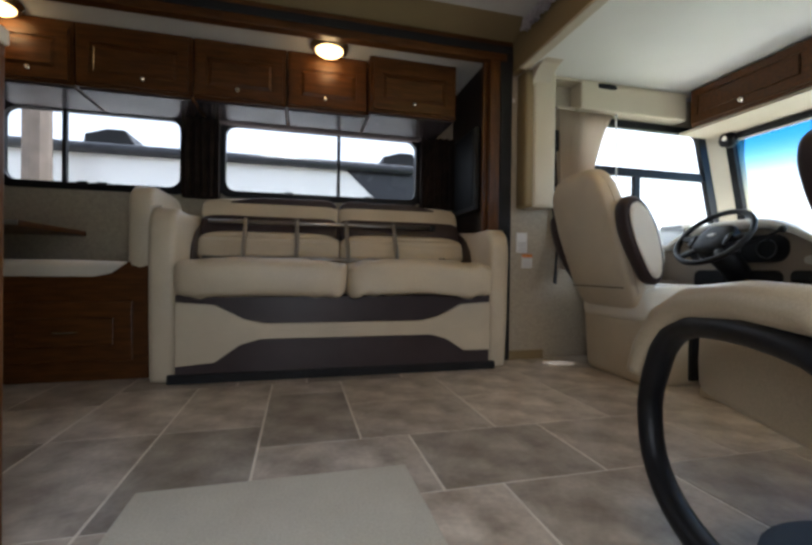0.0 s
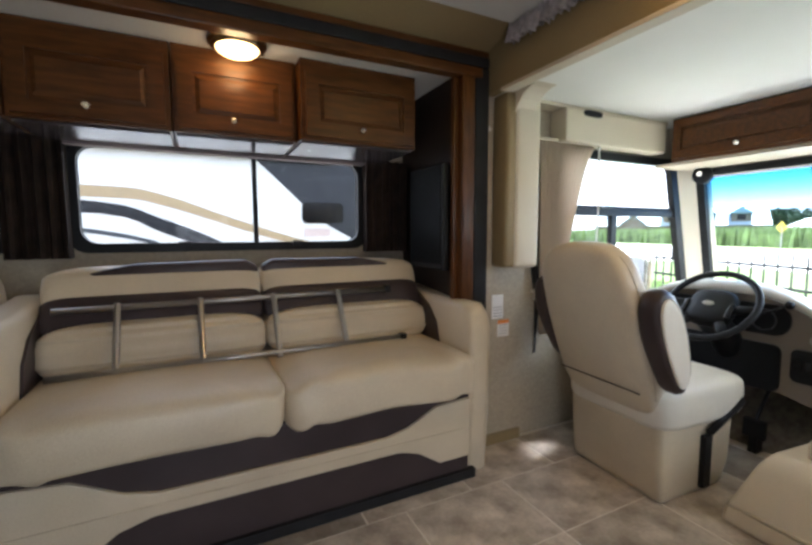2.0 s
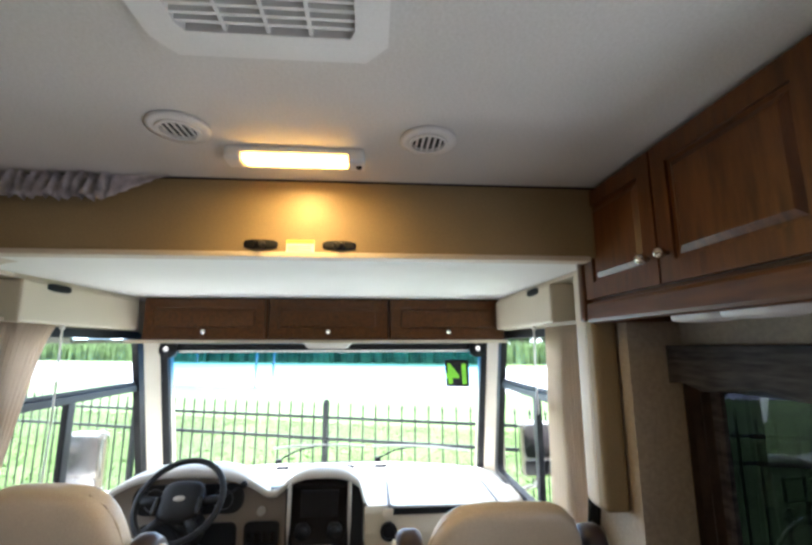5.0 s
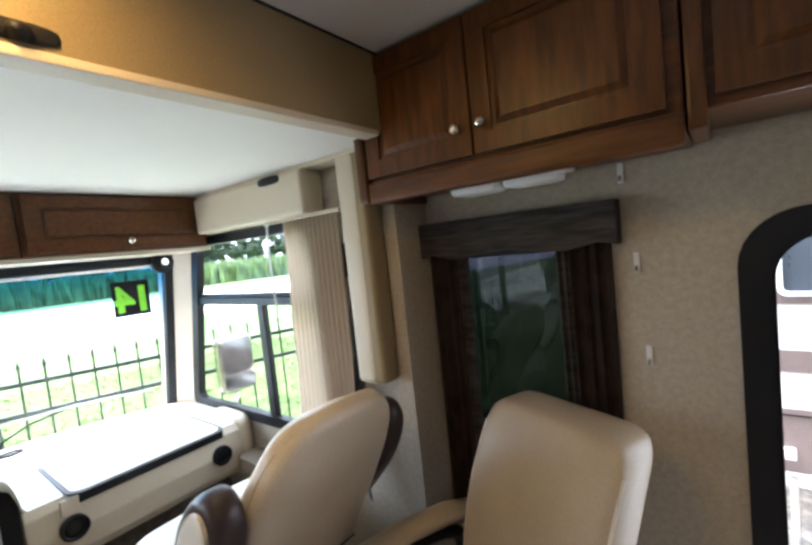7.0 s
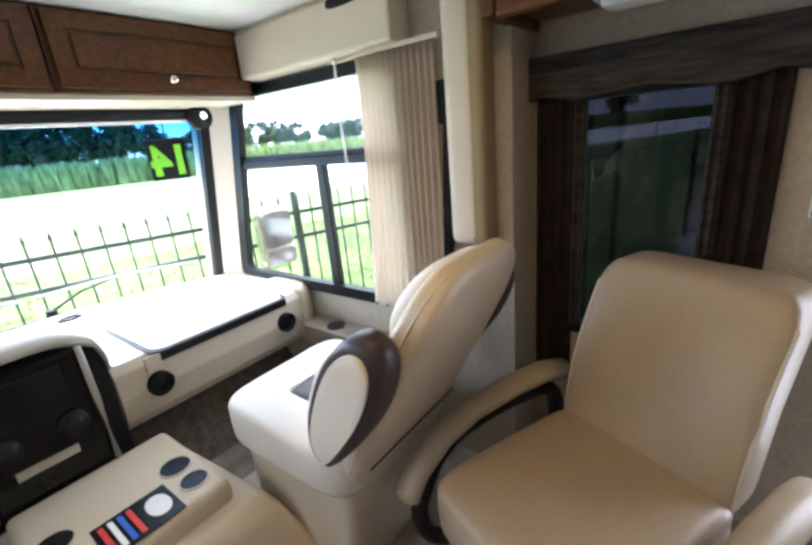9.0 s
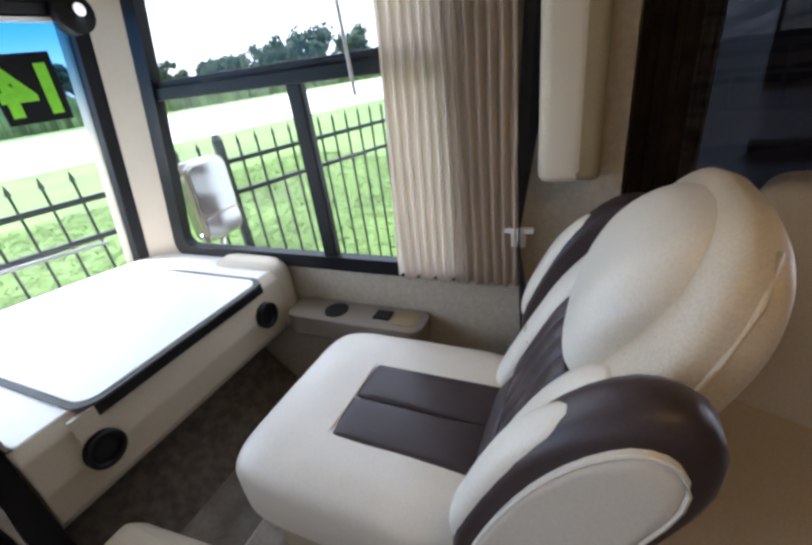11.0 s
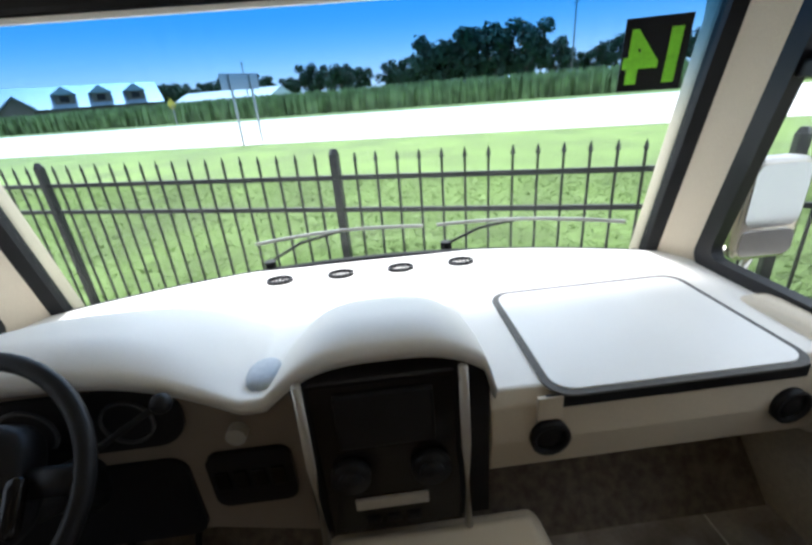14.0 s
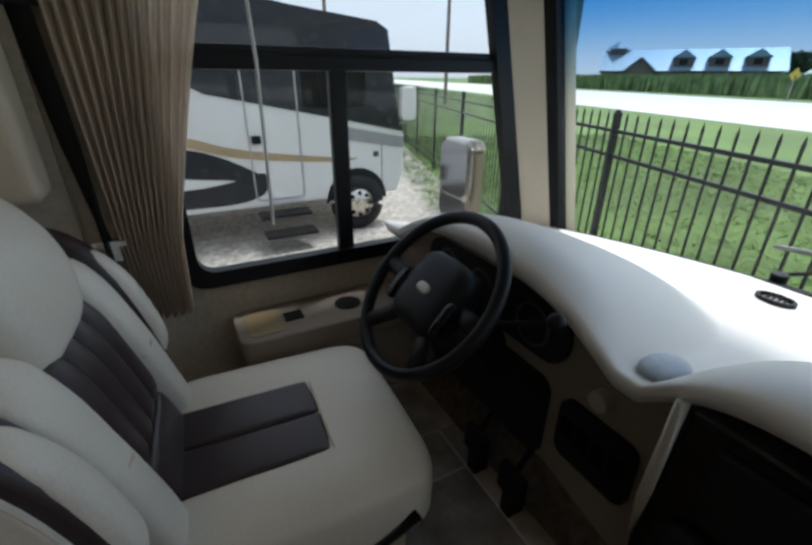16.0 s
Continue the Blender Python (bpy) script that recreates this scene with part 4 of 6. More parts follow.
for k in (-1, 1):
    part("piping", tube([(-0.20 - tl * (z - 0.445) + 0.03 * math.cos((z - 0.645) * 7), k * 0.246 * (1 + 0.06 * (z - 0.645)), z) for z in (0.41, 0.5, 0.6, 0.7, 0.8, 0.86)], 0.005, 6), PALE, ch)
    yk = k * 0.345
    loop = [(0.30, 0.35), (0.34, 0.25), (0.31, 0.13), (0.20, 0.06), (0.02, 0.045), (-0.16, 0.07), (-0.25, 0.20), (-0.27, 0.36), (-0.22, 0.46), (-0.05, 0.485), (0.15, 0.47), (0.25, 0.42)]
    fine = []
    for i in range(len(loop)):
        p0, p1, p2, p3 = (Vector(loop[(i + j) % len(loop)]) for j in (-1, 0, 1, 2))
        for t in (0.0, 0.33, 0.66):
            fine.append(0.5 * ((2 * p1) + (p2 - p0) * t + (2 * p0 - 5 * p1 + 4 * p2 - p3) * t * t + (3 * p1 - p0 - 3 * p2 + p3) * t ** 3))
    arm = part("arm_loop", tube([(p.x, yk, p.y) for p in fine], 0.0, 10, True, (0.03, 0.026), (0, 1, 0)), BLACK, ch, "black bentwood arm loop", True)
    pad = [(-0.30, 0.505), (-0.2, 0.53), (-0.05, 0.535), (0.12, 0.52), (0.24, 0.475), (0.33, 0.40), (0.365, 0.345), (0.372, 0.325)]
    part("arm_pad", tube([(px, yk, pz) for px, pz in pad], 0.0, 14, False, (0.044, 0.035), (0, 1, 0)), TAN, arm, "tan leather arm pad", True)

# ---------------------------------------------------------------- dashboard
DX = 2.95


def dash_z(x, y):
    w = max(0.0, min(1.0, (y - 1.745) / 0.05))
    w = w * w * (3 - 2 * w)
    z = 0.652 + 0.12 * w * max(0.0, min(1.0, (3.58 - x) / 0.66)) ** 1.3
    def hump(yc, hw, h, x_end):
        u = (y - yc) / hw
        if abs(u) >= 1:
            return 0.0
        v = max(0.0, (x - 3.03) / (x_end - 3.03))
        roll = 1 - 0.28 * max(0.0, (3.03 - x) / 0.13) ** 2
        m = max(0.0, 1 - abs(u) ** 3.2 - v ** 2.4)
        return h * m ** 1.2 * roll
    return z + hump(1.995, 0.25, 0.125, 3.46) + hump(2.72, 0.43, 0.15, 3.60)


def lip_x(y):
    """Front lip of the dash top."""
    if y < 1.76:
        return 2.985
    return 2.90


DIALRING = mat("dark grey dial ring", (0.06, 0.06, 0.065), 0.3, vary=0.1, bump=0.0)


def build_dash():
    d = thing("dashboard", (0, 0, 0), "pale tan moulded dashboard with twin hoods", "dashboard")
    bm = bmesh.new()
    ny, nx = 220, 56
    grid = []
    for j in range(ny + 1):
        y = 0.835 + (3.255 - 0.835) * j / ny
        end = min(shield_x(y) - 0.005, 3.9)
        a = lip_x(y)
        grid.append([bm.verts.new((a + (end - a) * i / nx, y, dash_z(a + (end - a) * i / nx, y))) for i in range(nx + 1)])
    for r, q in zip(grid, grid[1:]):
        for i in range(nx):
            bm.faces.new((r[i], q[i], q[i + 1], r[i + 1]))
    low = [bm.verts.new(r[0].co + Vector((0.012, 0, -0.035))) for r in grid]
    for j in range(ny):
        bm.faces.new((grid[j][0], low[j], low[j + 1], grid[j + 1][0]))
    back = [bm.verts.new(v.co + Vector((0.05, 0, 0.0))) for v in low]
    for j in range(ny):
        bm.faces.new((low[j], back[j], back[j + 1], low[j + 1]))
    part("dash_top", bm, DASHTOP, d, "pale sunlit dash top with two humps", True)
    # passenger front face
    prof = [(2.985, 0.652), (2.962, 0.62), (2.955, 0.52), (2.975, 0.42), (3.02, 0.37), (3.12, 0.36), (3.12, 0.64)]
    part("passenger_front", prism(prof, "y", 0.835, 1.765, 0.006), PLASTIC, d, "tan passenger-side dash front")
    part("end_cap", puff(3.12, 0.87, 0.53, 0.34, 0.10, 0.30, 0.4, 0.4, 20, 12), PLASTIC, d, "", True)
    # driver front face
    pts = [(y, dash_z(2.93, y) - 0.03) for y in [2.20 + 1.05 * i / 24 for i in range(25)]] + [(3.25, 0.42), (2.95, 0.36), (2.45, 0.36), (2.20, 0.30)]
    # shade below the driver hood is part of this face's colour
    part("driver_front", prism(pts, "x", 2.965, 3.05), SHADED_TAN, d, "tan driver-side dash front with shade in its colour")
    pts = [(y, dash_z(2.93, y) - 0.03) for y in [1.77 + 0.43 * i / 16 for i in range(17)]] + [(2.20, 0.3), (1.77, 0.3)]
    part("centre_front", prism(pts, "x", 2.955, 3.05), BLACK, d)
    # instrument cluster
    c = part("instrument_panel", prism(rounded(2.43, 3.02, 0.645, 0.80, 0.07), "x", 2.955, 2.967), BLACK, d, "dark instrument cluster")
    for yy, rr in ((2.90, 0.062), (2.74, 0.06), (2.54, 0.055)):
        part("gauge", merge(ring([(yy + rr * math.cos(i * 0.2618), 0.72 + rr * math.sin(i * 0.2618)) for i in range(24)], [(yy + rr * 0.9 * math.cos(i * 0.2618), 0.72 + rr * 0.9 * math.sin(i * 0.2618)) for i in range(24)], "x", 2.948, 2.956)), DIALRING, c)
    part("switch_panel", prism(rounded(2.23, 2.42, 0.44, 0.60, 0.03), "x", 2.952, 2.966), BLACK, d, "black switch panel")
    for k in range(4):
        part("rocker_switch", B(2.945, 2.953, 2.25 + k * 0.042, 2.28 + k * 0.042, 0.50, 0.55, 0.003), GLOSS, d)
    part("ignition", disc(2.955, 2.33, 0.655, 0.022, 0.03, "x"), SILVER, d)
    part("knee_panel", prism(rounded(2.46, 2.98, 0.36, 0.60, 0.04), "x", 2.953, 2.966), BLACK, d)
    part("dash_oval", puff(3.0, 2.258, 0.765, 0.11, 0.075, 0.03, 0.5, 0.9, 20, 8), mat("grey blue vent cap", (0.45, 0.5, 0.55), 0.35), d, "pale oval sensor cap", True)
    # round defroster vents along the glass
    for yy in (2.386, 2.145, 1.905, 1.66):
        v = part("defrost_vent", ring([(3.775 + 0.035 * math.cos(i * 0.2618), yy + 0.052 * math.sin(i * 0.2618)) for i in range(24)], [(3.775 + 0.027 * math.cos(i * 0.2618), yy + 0.042 * math.sin(i * 0.2618)) for i in range(24)], "z", 0.650, 0.664), BLACK, d, "black round defroster vent")
        for k in (-0.02, -0.007, 0.007, 0.02):
            part("louvre", B(3.75, 3.80, yy + k - 0.002, yy + k + 0.002, 0.652, 0.660), BLACK, v)
    # hatch lid
    o = rounded(2.955, 3.445, 1.0, 1.615, 0.05)
    part("hatch_groove", ring(rounded(2.938, 3.462, 0.982, 1.633, 0.06), o, "z", 0.6525, 0.6585), mat("shadow grey gasket", (0.10, 0.095, 0.085), 0.7), d)
    lid = prism(o, "z", 0.654, 0.662, 0.002)
    part("hatch_lid", lid, HATCH, d, "white fold-out table hatch")
    part("hatch_slot", B(2.950, 2.958, 1.0, 1.64, 0.615, 0.650), BLACK, d)
    part("hatch_notch", B(2.946, 2.957, 1.60, 1.66, 0.585, 0.65, 0.003), PLASTIC, d)
    # round vents
    for y2 in (1.625, 1.018):
        v = part("round_vent", ring([(y2 + 0.048 * math.cos(i * 0.2618), 0.53 + 0.048 * math.sin(i * 0.2618)) for i in range(24)], [(y2 + 0.036 * math.cos(i * 0.2618), 0.53 + 0.036 * math.sin(i * 0.2618)) for i in range(24)], "x", 2.938, 2.965), BLACK, d, "black round air vent", True)
        part("vent_ball", puff(2.955, y2, 0.53, 0.03, 0.072, 0.072, 0.9, 0.9, 16, 10), BLACK, v, "", True)
    # centre stack
    st = part("control_panel", prism([(2.868, 0.40), (2.892, 0.80), (2.96, 0.82), (2.99, 0.36)], "y", 1.855, 2.155, 0.008), GLOSS, d, "glossy black centre stack")
    lean = lambda z: 2.868 + (z - 0.40) * 0.06
    for a in (1.843, 2.167):
        part("side_rail", tube([(lean(0.80) - 0.004, a, 0.81), (lean(0.62) - 0.012, a, 0.62), (lean(0.4) - 0.004, a, 0.39)], 0.0, 8, False, (0.010, 0.014)), SILVER, st, "satin silver side rail", True)
    part("screen", B(lean(0.72) - 0.008, lean(0.72) + 0.01, 1.905, 2.105, 0.64, 0.775, 0.004), BLACK, st, "dark display screen")
    for yy in (1.92, 2.09):
        part("dial", merge(disc(lean(0.575) - 0.008, yy, 0.575, 0.042, 0.02, "x", 24), disc(lean(0.575) - 0.02, yy, 0.575, 0.026, 0.02, "x", 20)), BLACK, st, "black climate dial", True)
    part("radio_slot", merge(B(lean(0.49) - 0.008, lean(0.49), 1.93, 2.09, 0.475, 0.505, 0.002)), SILVER, st, "silver radio face plate")
    for k in range(3):
        part("push_button", B(lean(0.44) - 0.006, lean(0.44), 1.95 + 0.045 * k, 1.98 + 0.045 * k, 0.43, 0.445, 0.001), BLACK, st)
    return d


build_dash()

# steering wheel
wheel = thing("steering_wheel", (2.74, 2.70, 0.775), "black steering wheel with padded hub", "steering wheel")
wheel.matrix_world = pose(2.77, 2.685, 0.77, 0, -48, 0)
R = 0.205
part("rim", tube([(R * math.cos(2 * math.pi * i / 48), R * math.sin(2 * math.pi * i / 48), 0.03) for i in range(48)], 0.016, 12, True), BLACK, wheel, "", True)
part("hub", puff(0, 0, 0.0, 0.20, 0.21, 0.09, 0.5, 0.55, 32, 14), BLACK, wheel, "padded black hub", True)
for a in (0, 180, 128, 52):
    c_, s_ = math.cos(radians(a + 90)), math.sin(radians(a + 90))
    part("spoke", tube([(0.07 * c_, 0.07 * s_, 0.005), (0.14 * c_, 0.14 * s_, 0.018), (0.20 * c_, 0.20 * s_, 0.03)], 0.0, 8, False, (0.024, 0.012)), BLACK, wheel, "", True)
for k in (-1, 1):
    part("thumb_switch", puff(-0.03, k * 0.105, 0.035, 0.09, 0.03, 0.02, 0.5, 0.5, 16, 8), GLOSS, wheel, "", True)
part("emblem", puff(0, 0, 0.046, 0.028, 0.056, 0.006, 0.7, 0.9, 20, 6), SILVER, wheel, "small silver oval emblem", True)
col = thing("steering_column", (2.80, 2.70, 0.62), "black steering column with gear stalk", "steering column")
part("shroud", tube([(-0.02, 0, 0.10), (0.12, 0, 0.0), (0.22, 0, -0.12)], 0.0, 14, False, (0.075, 0.065)), BLACK, col, "", True)
part("gear_stalk", tube([(0.0, -0.05, 0.10), (0.05, -0.18, 0.14), (0.076, -0.285, 0.195)], 0.007, 8), BLACK, col, "", True)
part("stalk_knob", ball(0.076, -0.29, 0.197, 0.02), BLACK, col, "", True)
part("turn_stalk", tube([(0.0, 0.05, 0.10), (0.05, 0.20, 0.13)], 0.008, 8), BLACK, col, "", True)
for yy in (2.56, 2.74):
    ped = thing("pedal", (3.0, yy, 0.02), "black foot pedal under the dash", "pedal", "pedals")
    part("pad", B(-0.02, 0.01, -0.05, 0.05, 0.06, 0.16, 0.006), RUBBER, ped)
    part("lever", tube([(0.0, 0, 0.15), (0.12, 0, 0.30)], 0.01, 6), BLACK, ped)
    part("foot", B(-0.02, 0.04, -0.02, 0.02, -0.02, 0.07), BLACK, ped)
struct("toe_board", prism([(3.05, -0.005), (3.35, 0.30), (3.40, 0.30), (3.40, -0.005)], "y", 0.83, 3.26), CARPET, "carpeted toe board under the dash", "wall")

# engine cover console
con = thing("console", (2.55, 1.92, 0), "tan moulded engine cover console with cup holders", "console")
base = [(-0.32, -0.40), (0.46, -0.34), (0.46, 0.34), (-0.30, 0.42)]
bm = bmesh.new()
lv = []
for z, k, sh in ((0.0, 1.0, 0.0), (0.06, 0.99, 0.0), (0.10, 0.95, 0.0), (0.26, 0.82, 0.03), (0.31, 0.74, 0.05)):
    lv.append([bm.verts.new((px * k + sh, py * k, z)) for px, py in base])
for a, b in zip(lv, lv[1:]):
    for i in range(4):
        bm.faces.new((a[i], a[(i + 1) % 4], b[(i + 1) % 4], b[i]))
bm.faces.new(lv[-1])
bm.faces.new(lv[0][::-1])
bmesh.ops.recalc_face_normals(bm, faces=bm.faces)
bmesh.ops.bevel(bm, geom=[e for e in bm.edges], offset=0.022, segments=3, affect="EDGES", profile=0.6)
part("cover", bm, PLASTIC, con, "", True)
tray = part("tray", B(-0.13, 0.33, -0.235, 0.235, 0.29, 0.385, 0.03, 3), PLASTIC, con, "raised cup holder tray", True)
for px, py, pr in ((0.08, -0.16, 0.046), (-0.035, -0.165, 0.04), (0.08, 0.17, 0.046), (-0.035, 0.17, 0.04)):
    part("cup_holder", merge(disc(px, py, 0.384, pr, 0.006, "z", 24)), BLACK, tray, "dark cup holder recess")
    part("cup_rim", ring([(px + pr * 1.1 * math.cos(i * 0.2618), py + pr * 1.1 * math.sin(i * 0.2618)) for i in range(24)], [(px + pr * math.cos(i * 0.2618), py + pr * math.sin(i * 0.2618)) for i in range(24)], "z", 0.382, 0.390), PLASTIC, tray)
card = thing("info_card", (2.53, 1.92, 0.386), "black leaflet with red and blue print and white oval", "leaflet")
part("sheet", B(-0.10, 0.055, -0.10, 0.10, 0.0, 0.003), BLACK, card)
part("oval", puff(-0.02, -0.055, 0.0035, 0.10, 0.065, 0.003, 0.3, 0.9, 20, 6), PAPER, card, "white printed oval")
for k in range(4):
    part("print_bar", B(-0.085, 0.04, 0.0 + 0.024 * k, 0.014 + 0.024 * k, 0.003, 0.0042), (REDINK, BLUEINK, PAPER, REDINK)[k], card)

# door pocket trays
for nm, y0, y1, x0, x1, z in (("driver", 3.05, 3.268, 2.34, 2.92, 0.50), ("passenger", 0.822, 0.96, 2.38, 2.93, 0.47)):
    t = thing("side_tray", ((x0 + x1) / 2, (y0 + y1) / 2, z), "tan moulded armrest tray on the cab wall", "tray", "side trays")
    w, h = (x1 - x0) / 2, (y1 - y0) / 2
    # tray body uses the darkened tan, so its shade is in the colour
    part("body", prism(rounded(-w, w, -h, h, 0.045), "z", -0.05, 0.03, 0.006), SHADED_TAN, t)
    part("cup_holder", disc(0.08, 0, 0.031, 0.045, 0.005, "z", 24), BLACK, t, "dark cup holder recess")
    part("switch", B(-0.14, -0.08, -0.03, 0.02, 0.03, 0.037, 0.002), BLACK, t)
    part("recess", prism(rounded(-w + 0.03, -0.15, -h + 0.03, h - 0.03, 0.02), "z", 0.028, 0.0325), HEADER, t)


# curtains
def curtain(name, at, xs, zs, sign, label):
    c = thing(name, at, label, "curtain", "cab curtains")
    bm = bmesh.new()
    n, m = 96, 14
    rows = []
    for j in range(m + 1):
        f = j / m
        x0, x1, z = xs(f)[0], xs(f)[1], zs(f)
        row = []
        for i in range(n + 1):
            u = i / n
            amp = 0.014
            row.append(bm.verts.new((x0 + (x1 - x0) * u - at[0], sign * amp * math.sin(u * 2 * math.pi * 13 + 0.6 * math.sin(f * 5 + u * 9)), z - at[2] + 0.008 * math.sin(u * 40) * f)))
        rows.append(row)
    for a, b in zip(rows, rows[1:]):
        for i in range(n):
            bm.faces.new((a[i], a[i + 1], b[i + 1], b[i]))
    bmesh.ops.solidify(bm, geom=bm.faces[:], thickness=0.002)
    part("pleats", bm, CURTAIN, c, "", True)
    part("track", B(xs(0)[0] - 0.02 - at[0], xs(0)[1] + 0.1 - at[0], -0.012, 0.012, zs(0) - at[2] + 0.0, zs(0) - at[2] + 0.016), PLASTIC, c)


curtain("curtain", (2.26, YCR + 0.055, 0.66), lambda f: (2.08, 2.42 + 0.04 * f), lambda f: 1.64 - 0.98 * f, 1, "cream pleated curtain hanging at the passenger window")
curtain("curtain", (2.26, YCL - 0.055, 0.6), lambda f: (2.08 + 0.03 * f, 2.50 - 0.20 * min(1, f * 1.3) ** 0.7 - 0.06 * f), lambda f: 1.655 - 1.06 * f, -1, "cream pleated curtain gathered back at the driver window")

# clear curtain wands
for yy in (YCR + 0.085, YCL - 0.085):
    wd_ = thing("curtain_wand", (2.50, yy, 1.64), "thin clear plastic curtain wand", "wand", "curtain wands")
    drop = 0.42 if yy < 2 else 0.80
    part("rod", tube([(0, 0, 0), (0.01, 0, -0.45 * drop), (0.0, 0, -drop)], 0.005, 6), WHITEP, wd_)
    part("clip", ball(0, 0, 0.0, 0.012), WHITEP, wd_)

# seat belts
for yy, sg in ((YCR + 0.03, 1), (YCL - 0.03, -1)):
    b = thing("seat_belt", (2.06, yy, 0), "black seat belt with pale buckle tongue", "seat belt", "seat belts")
    part("webbing", merge(tube([(-0.02, 0, 1.45), (0.0, 0.01 * sg, 1.1), (0.02, 0.03 * sg, 0.80), (-0.01, 0.05 * sg, 0.50)], 0.0, 6, False, (0.003, 0.032))), BLACK, b)
    part("guide", B(-0.06, 0.03, -0.02, 0.015, 1.38, 1.52, 0.01), BLACK, b)
    part("tongue", merge(B(-0.02, 0.06, 0.028 * sg - 0.008, 0.028 * sg + 0.008, 0.832, 0.848, 0.004), B(-0.0, 0.04, 0.028 * sg - 0.006, 0.028 * sg + 0.006, 0.79, 0.835, 0.004)), WHITEP, b, "pale buckle tongue")

# roller visor and fans
vis = thing("roller_visor", (3.43, MID, 1.53), "black roller sun visor along the windshield top", "visor")
part("roll", B(-0.05, 0.03, -1.10, 1.10, -0.005, 0.04, 0.015), BLACK, vis)
part("hem_bar", B(-0.045, -0.03, -1.09, 1.09, -0.02, -0.006, 0.004), WHITEP, vis, "pale hem bar")
for k in (-1, 1):
    f = part("end_bracket", disc(-0.06, k * 1.05, -0.0, 0.055, 0.05, "x", 20), BLACK, vis, "", True)
    part("lock_knob", disc(-0.095, k * 1.05, 0.005, 0.018, 0.02, "x", 14), CHROME, f, "bright round knob")
fanm = thing("map_light", (3.25, MID - 0.02, 1.555), "white plastic map light under the soffit", "lamp")
part("housing", prism([(-0.16, 0.016), (0.16, 0.016), (0.12, -0.02), (-0.12, -0.02)], "x", -0.05, 0.05, 0.004), WHITEP, fanm)

# price sticker on the windshield
sg = thing("window_sticker", (3.8, 1.02, 1.25), "black sticker with bright green mirrored digits", "sticker", "", 0)
sg.matrix_world = pose(shield_x(1.09) + rake(1.34) - 0.01, 1.09, 1.25, 0, -13, -20)
part("backing", B(0.0, 0.003, -0.088, 0.088, 0.0, 0.205), BLACK, sg)
for txt, yy in (("1", -0.052), ("4", 0.035)):
    cu = bpy.data.curves.new("digit", "FONT")
    cu.body, cu.size, cu.extrude, cu.align_x, cu.offset = txt, 0.20, 0.001, "CENTER", 0.008
    tmp = bpy.data.objects.new("digit_tmp", cu)
    me = bpy.data.meshes.new_from_object(tmp)
    bpy.data.objects.remove(tmp)
    me.materials.append(GREEN)
    for v in me.vertices:
        v.co = Vector((-0.002 - v.co.z, yy + v.co.x * 0.9, 0.03 + v.co.y))
    ob = new("digit", me)
    ob.parent = sg
    ob["label"] = "bright green digit seen from behind"

# ---------------------------------------------------------------- ceiling fittings
lamp = thing("ceiling_light", (1.535, 1.945, ZC), "lit fluorescent ceiling light with white ends", "lamp")
part("housing", B(-0.035, 0.035, -0.19, 0.19, -0.018, 0.0, 0.006), WHITEP, lamp)
part("diffuser", B(-0.028, 0.028, -0.145, 0.145, -0.038, -0.016, 0.010), LAMPGLOW, lamp, "glowing warm diffuser")
for k in (-1, 1):
    part("end_cap", B(-0.034, 0.034, k * 0.17 - 0.024, k * 0.17 + 0.024, -0.04, -0.004, 0.01), WHITEP, lamp)
part("switch", B(-0.008, 0.008, -0.185, -0.17, -0.045, -0.039), BLACK, lamp)
l = bpy.data.lights.new("ceiling_light_glow", "AREA")
l.shape, l.size, l.size_y, l.energy, l.color = "RECTANGLE", 0.05, 0.28, 1.3, (1.0, 0.62, 0.2)
new("ceiling_light_glow", l).matrix_world = look((1.535, 1.945, ZC - 0.045), (1.62, 1.945, 1.0))
for vx, vy in ((1.41, 2.215), (1.435, 1.58)):
    v = thing("ceiling_vent", (vx, vy, ZC), "round white ceiling air vent with dark slats", "vent", "ceiling vents")
    C = lambda r: [(r * math.cos(i * 0.2094), r * math.sin(i * 0.2094)) for i in range(30)]
    part("flange", ring(C(0.075), C(0.048), "z", -0.010, 0.0), WHITEP, v, "", True)
    part("rim", ring(C(0.052), C(0.044), "z", -0.016, -0.004), WHITEP, v)
    part("throat", disc(0, 0, -0.003, 0.046, 0.004, "z", 28), BLACK, v)
    for k in range(-2, 3):
        hw = math.sqrt(0.044 ** 2 - (k * 0.0155) ** 2)
        part("slat", B(-hw, hw, k * 0.0155 - 0.003, k * 0.0155 + 0.003, -0.013, -0.011), WHITEP, v)
ac = thing("ceiling_unit", (0.805, 1.90, ZC), "white ceiling air conditioner cover with grey grille", "air conditioner")
part("cover", ring([(-0.30, -0.20), (0.24, -0.20), (0.285, -0.16), (0.285, 0.17), (0.24, 0.20), (-0.30, 0.20)], [(-0.26, -0.145), (0.205, -0.145), (0.225, -0.135), (0.225, 0.135), (0.205, 0.145), (-0.26, 0.145)], "z", -0.035, 0.0), WHITEP, ac)
part("filter", B(-0.27, 0.23, -0.15, 0.15, -0.012, -0.008), mat("grey filter", (0.30, 0.30, 0.29), 0.9), ac, "grey filter behind the grille")
for k in range(26):
    part("grille_bar", B(-0.25 + k * 0.0182, -0.244 + k * 0.0182, -0.145, 0.145, -0.030, -0.016), WHITEP, ac)
for k in (-0.07, 0.0, 0.07):
    part("grille_rib", B(-0.26, 0.225, k - 0.003, k + 0.003, -0.031, -0.014), WHITEP, ac)
